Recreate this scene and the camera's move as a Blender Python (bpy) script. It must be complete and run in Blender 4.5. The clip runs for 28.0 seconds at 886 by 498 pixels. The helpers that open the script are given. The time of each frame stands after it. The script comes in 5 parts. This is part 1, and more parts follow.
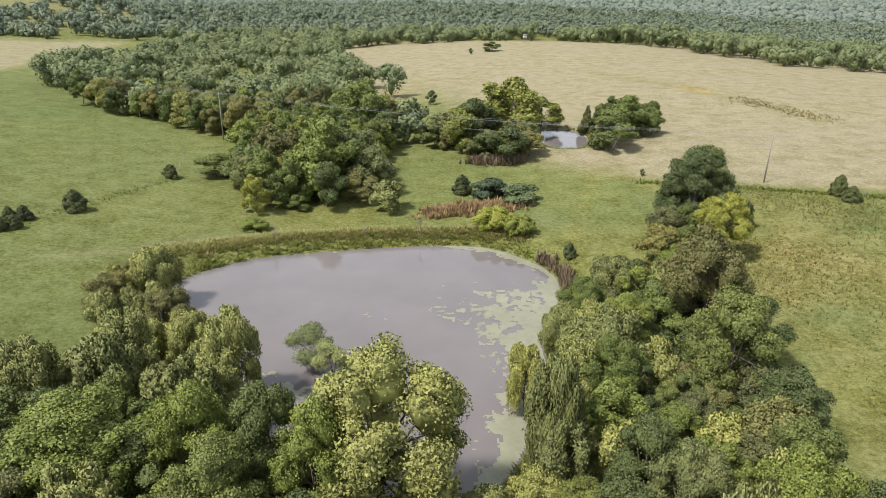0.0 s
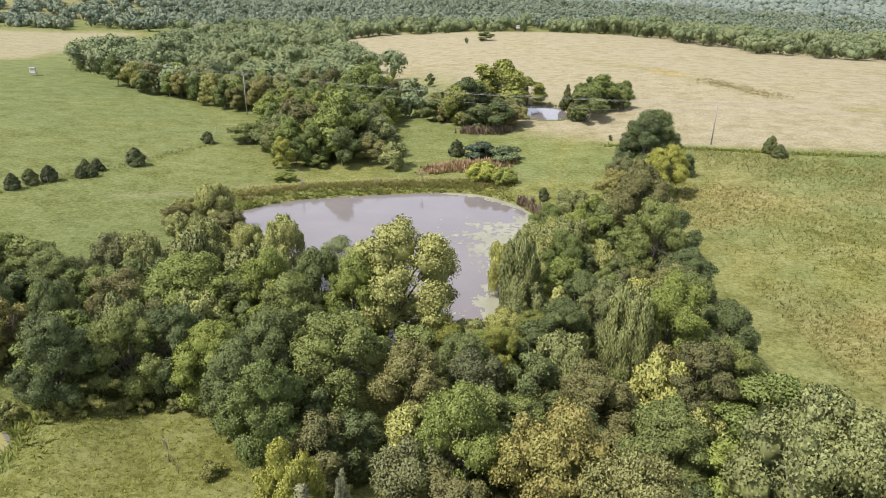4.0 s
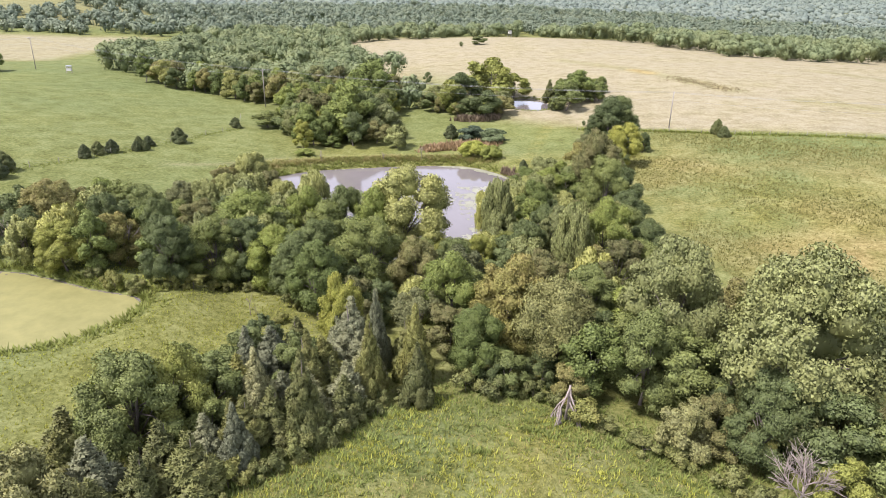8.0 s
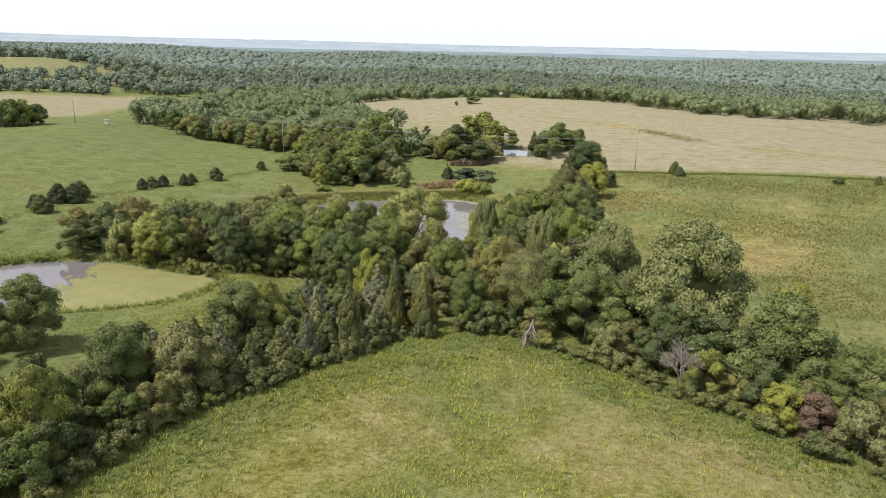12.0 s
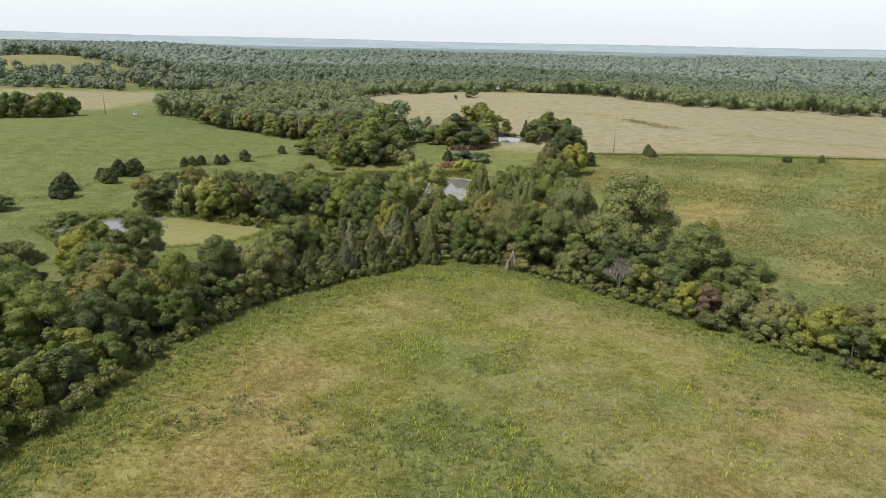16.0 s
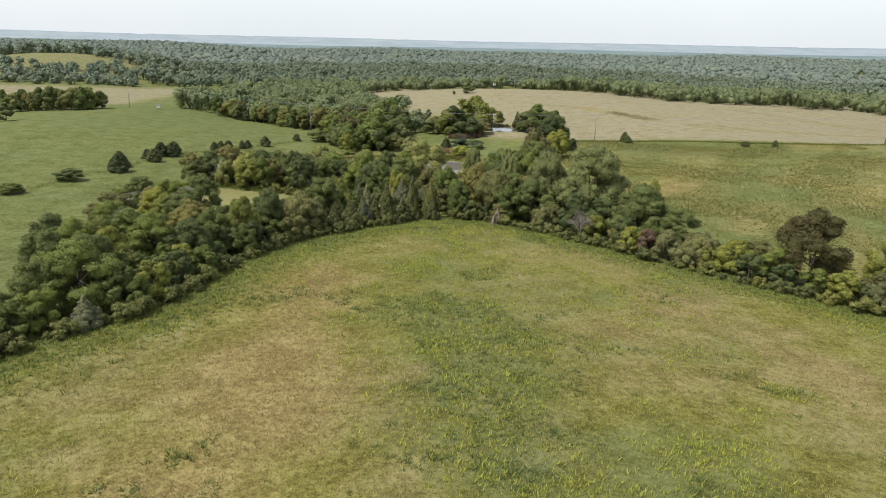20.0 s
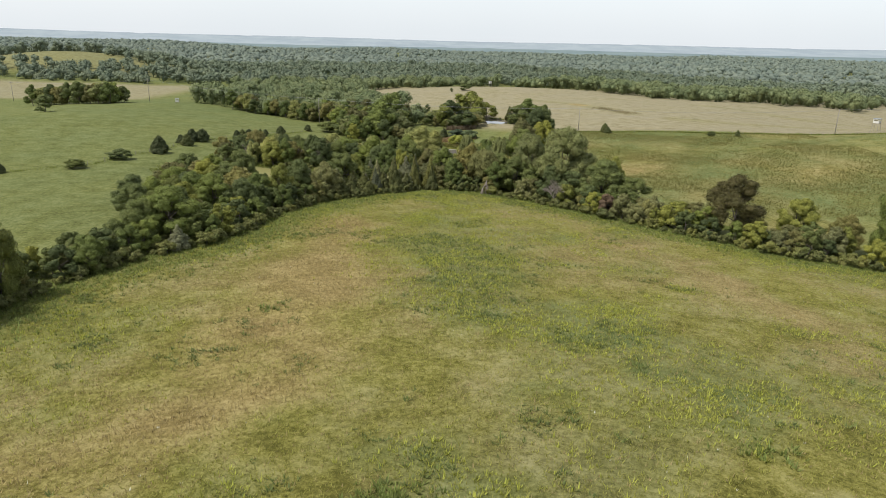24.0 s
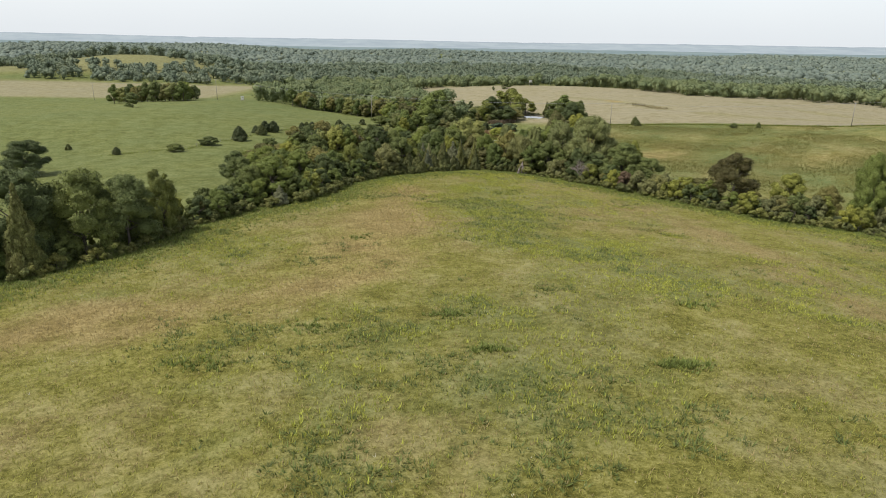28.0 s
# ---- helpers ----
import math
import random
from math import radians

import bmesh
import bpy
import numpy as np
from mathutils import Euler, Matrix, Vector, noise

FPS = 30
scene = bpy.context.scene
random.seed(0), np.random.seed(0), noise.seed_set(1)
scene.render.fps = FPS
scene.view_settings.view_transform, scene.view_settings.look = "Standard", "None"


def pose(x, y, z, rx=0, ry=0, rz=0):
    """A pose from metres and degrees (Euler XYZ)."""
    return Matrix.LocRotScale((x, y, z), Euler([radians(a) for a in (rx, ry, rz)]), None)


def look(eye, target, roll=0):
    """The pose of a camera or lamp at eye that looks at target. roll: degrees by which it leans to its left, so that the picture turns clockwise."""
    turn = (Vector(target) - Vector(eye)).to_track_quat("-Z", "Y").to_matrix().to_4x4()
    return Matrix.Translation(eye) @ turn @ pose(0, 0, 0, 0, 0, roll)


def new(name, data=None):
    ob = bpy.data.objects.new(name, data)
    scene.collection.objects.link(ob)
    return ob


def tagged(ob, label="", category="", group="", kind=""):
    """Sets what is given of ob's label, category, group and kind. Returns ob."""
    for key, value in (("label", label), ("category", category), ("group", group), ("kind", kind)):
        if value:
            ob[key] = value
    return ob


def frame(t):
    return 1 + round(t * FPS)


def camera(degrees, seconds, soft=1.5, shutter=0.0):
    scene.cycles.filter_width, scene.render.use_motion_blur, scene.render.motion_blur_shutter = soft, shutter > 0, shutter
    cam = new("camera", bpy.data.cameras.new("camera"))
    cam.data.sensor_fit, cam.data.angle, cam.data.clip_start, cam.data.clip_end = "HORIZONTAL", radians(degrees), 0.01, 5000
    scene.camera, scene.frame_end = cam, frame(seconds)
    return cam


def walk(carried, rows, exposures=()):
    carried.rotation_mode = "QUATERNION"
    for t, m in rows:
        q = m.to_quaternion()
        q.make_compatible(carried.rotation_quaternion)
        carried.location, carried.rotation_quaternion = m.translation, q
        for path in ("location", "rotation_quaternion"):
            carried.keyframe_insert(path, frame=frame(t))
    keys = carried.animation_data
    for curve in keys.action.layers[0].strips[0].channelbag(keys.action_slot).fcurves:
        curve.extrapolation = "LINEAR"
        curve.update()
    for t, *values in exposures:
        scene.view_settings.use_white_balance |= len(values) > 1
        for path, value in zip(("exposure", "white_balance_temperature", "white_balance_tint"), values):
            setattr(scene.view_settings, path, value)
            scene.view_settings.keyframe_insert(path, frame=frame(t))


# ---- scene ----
cam = camera(66.7, 28.0, soft=0.6)
PATH = [
    (0, (-0.335, 38.187, 35.82), (-0.341, 40.035, 35.056), 0.9),
    (0.5, (-0.34, 34.729, 35.869), (-0.347, 36.577, 35.105), 0.9),
    (1, (-0.313, 31.281, 35.927), (-0.32, 33.129, 35.163), 0.9),
    (1.5, (-0.263, 27.854, 35.961), (-0.27, 29.702, 35.196), 1.0),
    (2, (-0.226, 24.438, 36.002), (-0.232, 26.285, 35.235), 0.9),
    (2.5, (-0.172, 21.01, 35.989), (-0.176, 22.856, 35.22), 0.9),
    (3, (-0.13, 17.543, 35.998), (-0.131, 19.388, 35.226), 1.0),
    (3.5, (-0.106, 14.037, 36.012), (-0.106, 15.881, 35.237), 0.9),
    (5.5, (0.038, -0.019, 36.012), (0.043, 1.818, 35.223), 1.0),
    (6, (0.065, -3.611, 36.054), (0.072, -1.774, 35.261), 1.0),
    (6.5, (0.081, -7.217, 36.006), (0.089, -5.382, 35.212), 1.0),
    (7, (0.075, -10.895, 35.994), (0.084, -9.06, 35.198), 1.0),
    (7.5, (0.164, -14.578, 36.032), (0.173, -12.738, 35.249), 1.0),
    (8, (0.124, -18.307, 36.129), (0.135, -16.455, 35.372), 1.0),
    (8.5, (0.045, -21.986, 36.174), (0.06, -20.095, 35.526), 0.9),
    (9, (-0.052, -25.9, 36.084), (-0.037, -23.985, 35.508), 0.9),
    (9.5, (-0.128, -29.738, 36.188), (-0.111, -27.824, 35.609), 0.9),
    (10, (-0.248, -33.432, 36.136), (-0.23, -31.518, 35.555), 1.0),
    (10.5, (-0.375, -37.278, 36.192), (-0.357, -35.365, 35.609), 1.0),
    (11, (-0.384, -40.98, 36.22), (-0.366, -39.068, 35.633), 0.9),
    (11.5, (-0.487, -44.832, 36.192), (-0.468, -42.921, 35.604), 0.9),
    (12, (-0.593, -48.482, 36.232), (-0.572, -46.571, 35.641), 1.1),
    (12.5, (-0.719, -52.347, 36.341), (-0.699, -50.437, 35.748), 1.0),
    (14.5, (-1.103, -67.265, 36.291), (-1.082, -65.356, 35.695), 0.9),
    (15, (-1.089, -71.09, 36.335), (-1.068, -69.182, 35.738), 0.8),
    (15.5, (-1.08, -74.805, 36.321), (-1.059, -72.896, 35.723), 0.9),
    (16, (-1.175, -78.566, 36.246), (-1.153, -76.657, 35.648), 1.0),
    (16.5, (-1.19, -82.442, 36.215), (-1.167, -80.534, 35.616), 1.0),
    (17, (-1.163, -86.129, 36.255), (-1.141, -84.222, 35.655), 0.9),
    (17.5, (-1.131, -89.974, 36.242), (-1.109, -88.066, 35.642), 1.0),
    (18, (-1.125, -93.666, 36.247), (-1.102, -91.758, 35.647), 1.0),
    (18.5, (-1.116, -97.481, 36.216), (-1.092, -95.573, 35.616), 1.0),
    (19, (-1.057, -101.291, 36.335), (-1.034, -99.383, 35.735), 1.2),
    (19.5, (-1.024, -104.994, 36.374), (-1.001, -103.086, 35.773), 1.0),
    (20, (-1.118, -108.876, 36.329), (-1.094, -106.968, 35.728), 1.0),
    (20.5, (-1.081, -112.741, 36.335), (-1.055, -110.833, 35.735), 1.1),
    (21, (-1.038, -116.42, 36.373), (-1.012, -114.513, 35.772), 1.1),
    (21.5, (-0.844, -120.285, 36.333), (-0.819, -118.377, 35.734), 1.1),
    (23.5, (-1.093, -135.431, 36.271), (-1.064, -133.524, 35.67), 1.2),
    (24, (-1.198, -139.221, 36.313), (-1.168, -137.314, 35.713), 1.2),
    (24.5, (-1.217, -143.11, 36.358), (-1.187, -141.202, 35.758), 1.1),
    (25, (-1.338, -146.978, 36.38), (-1.31, -145.07, 35.781), 1.1),
    (25.5, (-1.434, -150.952, 36.447), (-1.421, -149.044, 35.849), 1.2),
    (26, (-1.399, -154.849, 36.478), (-1.398, -152.94, 35.881), 1.1),
    (26.5, (-1.536, -158.741, 36.426), (-1.533, -156.833, 35.828), 1.1),
    (27, (-1.56, -162.59, 36.497), (-1.576, -160.682, 35.899), 1.0),
    (27.5, (-1.566, -166.27, 36.484), (-1.615, -164.362, 35.885), 1.0),
    (28, (-1.665, -169.988, 36.402), (-1.755, -168.081, 35.803), 0.7),
]
walk(cam, [(t, look(eye, target, roll)) for t, eye, target, roll in PATH], exposures=[(0.0, 0.34, 6300, 11), (3.0, 0.48, 6250, 14), (5.5, 0.7, 6150, 18), (8.0, 0.85, 6050, 22), (9.0, 0.72, 6050, 20), (10.5, 0.48, 6150, 17), (12.0, 0.23, 6250, 12), (17.0, 0.0, 6300, 9), (28.0, -0.09, 6350, 10)])

# ---- light ----
world = bpy.data.worlds.new("world")
scene.world = world
world.use_nodes = True
wt = world.node_tree
wt.nodes.clear()
w_out = wt.nodes.new("ShaderNodeOutputWorld")
sky = wt.nodes.new("ShaderNodeTexSky")
sky.sky_type, sky.sun_disc = "NISHITA", False
sky.sun_elevation, sky.sun_rotation = radians(57), radians(-119)
sky.air_density, sky.dust_density = 1.0, 3.0
clear_sky = wt.nodes.new("ShaderNodeBackground")
clear_sky.inputs[1].default_value = 0.05
wt.links.new(sky.outputs[0], clear_sky.inputs[0])
# thin high cloud, whitest towards the hazy horizon
cloud = wt.nodes.new("ShaderNodeBackground")
w_co = wt.nodes.new("ShaderNodeTexCoord")
w_no = wt.nodes.new("ShaderNodeTexNoise")
w_no.inputs["Scale"].default_value = 2.2
w_no.inputs["Detail"].default_value = 5
w_ra = wt.nodes.new("ShaderNodeValToRGB")
w_ra.color_ramp.elements[0].position, w_ra.color_ramp.elements[0].color = 0.3, (0.80, 0.84, 0.86, 1)
w_ra.color_ramp.elements[1].position, w_ra.color_ramp.elements[1].color = 0.7, (0.86, 0.885, 0.90, 1)
wt.links.new(w_co.outputs["Generated"], w_no.inputs["Vector"])
wt.links.new(w_no.outputs[0], w_ra.inputs[0])
wt.links.new(w_ra.outputs[0], cloud.inputs[0])
w_sep = wt.nodes.new("ShaderNodeSeparateXYZ")
wt.links.new(w_co.outputs["Generated"], w_sep.inputs[0])
w_up = wt.nodes.new("ShaderNodeMapRange")
w_up.inputs["From Min"].default_value, w_up.inputs["From Max"].default_value = 0.05, 0.75
w_up.inputs["To Min"].default_value, w_up.inputs["To Max"].default_value = 0.98, 0.40
wt.links.new(w_sep.outputs["Z"], w_up.inputs["Value"])
wt.links.new(w_up.outputs[0], cloud.inputs[1])
w_add = wt.nodes.new("ShaderNodeAddShader")
wt.links.new(clear_sky.outputs[0], w_add.inputs[0])
wt.links.new(cloud.outputs[0], w_add.inputs[1])
wt.links.new(w_add.outputs[0], w_out.inputs[0])

sun = new("sun", bpy.data.lights.new("sun", "SUN"))
sun.data.energy, sun.data.angle, sun.data.color = 4.1, radians(7), (1.0, 0.945, 0.86)
sun.matrix_world = look((-50, -28, 88), (0, 0, 0))

# ---- lie of the land ----
# broad swells and hollows: centre x, centre y, height over the base level
SWELLS = [
    (-120, -190, 12.33), (0, -190, 14.87), (120, -190, 11.67), (-60, -100, 1.05), (50, -100, 11.55),
    (-130, -30, 7.82), (-20, -30, 5.0), (60, -20, -2.18), (140, 10, 3.81), (-110, 60, 0.59),
    (-35, 45, 0.92), (30, 50, 3.29), (100, 80, 3.15), (-160, 150, 8.32), (-70, 140, 3.32),
    (-5, 120, -6.8), (60, 150, 7.7), (150, 160, 5.38), (-170, 260, 7.18), (-40, 220, -2.06),
    (40, 240, 7.26), (130, 260, 8.25), (-110, 360, -1.59), (0, 370, 2.16), (110, 370, 3.94),
    (240, 330, 6.29), (-250, 60, 11.58), (260, 80, 26.06), (30, 480, 2.86), (160, 480, 1.93),
    (-20, 10, 3.58), (15, 85, -1.94), (-20, 160, 0.12), (45, 0, -0.19), (80, -130, -5.05),
    (-90, 100, 4.51), (0, -130, 3.2), (75, 215, -5.51), (70, 430, 3.92),
]
BASE, SPREAD = -12.0, 62.0
HAY_X, HAY_Y, HAY_UP = -435.0, 690.0, 22.0
POND_MAIN = [(-42, 131), (-36, 139), (-29, 143), (-11, 147.5), (4, 149), (12, 145), (17.5, 137), (17, 128), (13, 117), (12.5, 107), (10, 98), (5, 88), (-3, 84), (-12, 88), (-22, 99), (-28, 108), (-37, 120)]
POND_ALGAE = [(-36.8, 55), (-40.5, 48.5), (-48, 44.5), (-58, 42.5), (-68, 44), (-77, 50), (-80, 57), (-76, 63), (-67, 66.5), (-56, 65.5), (-45, 61), (-38.5, 59)]
POND_FAR = [(23, 221), (24, 211), (29, 207), (35, 209), (38, 219), (36, 229), (29, 231)]
PONDS = [(POND_MAIN, -9.3), (POND_ALGAE, -2.7), (POND_FAR, -6.0)]


def smooth_outline(points, n):
    """A closed, rounded outline through the corner points."""
    p = np.array(points, float)
    out = []
    for i in range(len(p)):
        a, b, c, d = p[i - 1], p[i], p[(i + 1) % len(p)], p[(i + 2) % len(p)]
        for k in range(n):
            u = k / n
            out.append(0.5 * (2 * b + (c - a) * u + (2 * a - 5 * b + 4 * c - d) * u * u + (3 * b - a - 3 * c + d) * u ** 3))
    return np.array(out)


def shore_distance(x, y, outline):
    """Distance to the outline, negative inside."""
    best = np.full(x.shape, 1e9)
    inside = np.zeros(x.shape, bool)
    for (ax, ay), (bx, by) in zip(outline, np.roll(outline, -1, 0)):
        dx, dy = bx - ax, by - ay
        u = np.clip(((x - ax) * dx + (y - ay) * dy) / (dx * dx + dy * dy + 1e-9), 0, 1)
        best = np.minimum(best, np.hypot(x - ax - u * dx, y - ay - u * dy))
        cut = (ay > y) != (by > y)
        inside ^= cut & (x < dx * (y - ay) / (dy if abs(dy) > 1e-9 else 1e-9) + ax)
    return np.where(inside, -best, best)


OUTLINES = [(smooth_outline(p, 4), level) for p, level in PONDS]


def step(a, b, v):
    u = np.clip((v - a) / (b - a), 0, 1)
    return u * u * (3 - 2 * u)


def ripple(x, y, size, seed=0.0):
    """Smooth rolling variation between -1 and 1."""
    x, y = x / size + seed, y / size - seed * 1.7
    return (np.sin(x * 1.3 + 1.7 * np.sin(y * 0.9 + seed)) + np.sin(y * 1.1 - 1.3 * np.sin(x * 0.7)) + np.sin((x + y) * 0.8 + seed)) / 3


def mottle(x, y, size, seed=0):
    """Irregular patches between -1 and 1: smoothed random values at two scales."""
    out = 0
    for k, (s, w) in enumerate(((size, 0.65), (size * 0.41, 0.35))):
        u, v = np.asarray(x, float) / s + 37.2 * seed, np.asarray(y, float) / s - 11.7 * seed + 5 * k
        i, j = np.floor(u), np.floor(v)
        a, b = u - i, v - j
        a, b = a * a * (3 - 2 * a), b * b * (3 - 2 * b)
        h = [[np.modf(np.abs(np.sin((i + p) * 127.1 + (j + q) * 311.7 + seed * 74.7 + k) * 43758.5453))[0] for q in (0, 1)] for p in (0, 1)]
        out = out + w * (2 * ((h[0][0] * (1 - a) + h[1][0] * a) * (1 - b) + (h[0][1] * (1 - a) + h[1][1] * a) * b) - 1)
    return 1.5 * out


def heights(x, y):
    x, y = np.asarray(x, float), np.asarray(y, float)
    z = np.full(x.shape, BASE)
    for cx, cy, up in SWELLS:
        z = z + up * np.exp(-((x - cx) ** 2 + (y - cy) ** 2) / (2 * SPREAD ** 2))
    far = step(470, 900, np.hypot(x - 30, y - 60))
    z = z * (1 - far) + far * (-25 + 8 * ripple(x, y, 330, 0.6) + 6 * ripple(x, y, 150, 2.1) + 15 * np.clip(-x / 900, 0, 1.2))
    # the bare hill on the skyline to the left
    z = z + HAY_UP * np.exp(-((x - HAY_X) / 130) ** 2 - ((y - HAY_Y) / 100) ** 2)
    # wide ridge far off to the left, lower land to the right
    z = z - 22 * step(2300, 3600, y)
    z = z + 0.12 * ripple(x, y, 3.1, 1.0) + 0.25 * ripple(x, y, 11, 0.3)
    # earth dam behind the main pond, with a flat top
    u = np.clip((x + 45) / 62, 0, 1)
    dam = np.exp(-((y - (141 + 11 * np.sin(u * 2.1))) / 4.0) ** 2) * step(-56, -44, x) * (1 - step(14, 24, x))
    z = z + dam * np.clip(-7.9 - z, 0, 3)
    for outline, level in OUTLINES:
        lo, hi = outline.min(0) - 25, outline.max(0) + 25
        near = (x > lo[0]) & (x < hi[0]) & (y > lo[1]) & (y < hi[1])
        if not near.any():
            continue
        d = shore_distance(x[near], y[near], outline)
        zn = z[near]
        bank = level + 0.12 + np.clip(d, 0, 50) * 0.30
        mix = step(0, 11, d)
        zn = np.where(d > 0, bank * (1 - mix) + zn * mix, level - 0.1 - np.clip(-d * 0.3, 0, 1.8))
        z[near] = zn
    return z


def height(x, y):
    return float(heights(np.array([x]), np.array([y]))[0])


# edges of the open field that the camera backs over
FIELD_LEFT = [(-3, 37), (-14, 23.5), (-27, 7), (-32, -10), (-36, -31), (-45, -42), (-52, -53), (-57.5, -73), (-67, -86), (-90, -110), (-130, -150)]
FIELD_RIGHT = [(3, 38.5), (11, 37), (26, 23), (36, 10), (48, -1), (66, -16), (84, -23), (110, -30), (150, -45)]


def line_at(line, x, y):
    """Signed distance to a polyline: positive on its field side (towards -y)."""
    best = np.full(np.shape(x), 1e9)
    side = np.ones(np.shape(x))
    for (ax, ay), (bx, by) in zip(line, line[1:]):
        dx, dy = bx - ax, by - ay
        u = np.clip(((x - ax) * dx + (y - ay) * dy) / (dx * dx + dy * dy), 0, 1)
        d = np.hypot(x - ax - u * dx, y - ay - u * dy)
        s = np.sign(dx * (y - ay) - dy * (x - ax)) * (1 if dx < 0 else -1)
        side = np.where(d < best, s, side)
        best = np.minimum(best, d)
    return best * side


def in_field(x, y):
    return np.minimum(line_at(FIELD_LEFT, x, y), line_at(FIELD_RIGHT, x, y))


# ---- materials ----
def nodes_of(name):
    m = bpy.data.materials.new(name)
    m.use_nodes = True
    nt = m.node_tree
    return m, nt, nt.nodes["Principled BSDF"], nt.nodes["Material Output"]


def noise_node(nt, scale, detail=4, rough=0.6, coord="Object"):
    co = nt.nodes.new("ShaderNodeTexCoord")
    n = nt.nodes.new("ShaderNodeTexNoise")
    n.inputs["Scale"].default_value, n.inputs["Detail"].default_value, n.inputs["Roughness"].default_value = scale, detail, rough
    nt.links.new(co.outputs[coord], n.inputs["Vector"])
    return n.outputs[0]


def ramp_node(nt, value, stops):
    r = nt.nodes.new("ShaderNodeValToRGB")
    el = r.color_ramp.elements
    el[0].position, el[0].color = stops[0][0], (*stops[0][1], 1)
    el[1].position, el[1].color = stops[-1][0], (*stops[-1][1], 1)
    for pos, col in stops[1:-1]:
        e = el.new(pos)
        e.color = (*col, 1)
    nt.links.new(value, r.inputs[0])
    return r.outputs[0]


def mix_node(nt, fac, a, b, kind="MIX"):
    m = nt.nodes.new("ShaderNodeMix")
    m.data_type, m.blend_type = "RGBA", kind
    for sock, v in ((m.inputs[0], fac), (m.inputs[6], a), (m.inputs[7], b)):
        if isinstance(v, (int, float)):
            sock.default_value = v
        elif isinstance(v, tuple):
            sock.default_value = (*v, 1)
        else:
            nt.links.new(v, sock)
    return m.outputs[2]


def math_node(nt, op, a, b=0.0):
    m = nt.nodes.new("ShaderNodeMath")
    m.operation = op
    for sock, v in ((m.inputs[0], a), (m.inputs[1], b)):
        if isinstance(v, (int, float)):
            sock.default_value = v
        else:
            nt.links.new(v, sock)
    return m.outputs[0]


def bump_node(nt, height_out, strength, distance, bsdf):
    b = nt.nodes.new("ShaderNodeBump")
    b.inputs["Strength"].default_value, b.inputs["Distance"].default_value = strength, distance
    nt.links.new(height_out, b.inputs["Height"])
    nt.links.new(b.outputs[0], bsdf.inputs["Normal"])


def scaled(c, k):
    return tuple(min(1, v * k) for v in c)


def leaf_material(name, colour, autumn=None, spread=0.42, patches=0.55, share=0.35, through_light=0.12):
    """Foliage: each leaf differs, each tree differs, and light comes through the leaves."""
    m, nt, bsdf, out = nodes_of(name)
    geo = nt.nodes.new("ShaderNodeNewGeometry")
    info = nt.nodes.new("ShaderNodeObjectInfo")
    leaf = ramp_node(nt, geo.outputs["Random Per Island"], [(0, scaled(colour, 1 - spread)), (0.5, colour), (1, scaled(colour, 1 + spread))])
    warm = autumn or (colour[0] * 1.2, colour[1] * 1.1, colour[2] * 0.9)
    patch = ramp_node(nt, noise_node(nt, patches, 3), [(0.42, (0, 0, 0)), (0.68, (1, 1, 1))])
    col = mix_node(nt, math_node(nt, "MULTIPLY", patch, share), leaf, warm)
    tree = ramp_node(nt, info.outputs["Random"], [(0, (0.66, 0.70, 0.76)), (0.5, (0.98, 0.99, 1.0)), (1, (1.30, 1.24, 1.04))])
    col = mix_node(nt, 1.0, col, tree, "MULTIPLY")
    nt.links.new(col, bsdf.inputs["Base Color"])
    bsdf.inputs["Roughness"].default_value = 0.62
    bsdf.inputs["Specular IOR Level"].default_value = 0.25
    tr = nt.nodes.new("ShaderNodeBsdfTranslucent")
    nt.links.new(col, tr.inputs[0])
    mx = nt.nodes.new("ShaderNodeMixShader")
    mx.inputs[0].default_value = through_light
    nt.links.new(bsdf.outputs[0], mx.inputs[1])
    nt.links.new(tr.outputs[0], mx.inputs[2])
    nt.links.new(mx.outputs[0], out.inputs[0])
    return m


def plain_material(name, dark, light, scale=6.0, roughness=0.85, metal=0.0, bump=0.3):
    m, nt, bsdf, out = nodes_of(name)
    n = noise_node(nt, scale, 6, 0.7)
    coarse = noise_node(nt, scale * 0.13, 2, 0.5)
    v = math_node(nt, "ADD", math_node(nt, "MULTIPLY", n, 0.65), math_node(nt, "MULTIPLY", coarse, 0.35))
    nt.links.new(ramp_node(nt, v, [(0.32, dark), (0.68, light)]), bsdf.inputs["Base Color"])
    bsdf.inputs["Roughness"].default_value, bsdf.inputs["Metallic"].default_value = roughness, metal
    bump_node(nt, n, bump, 0.02, bsdf)
    return m


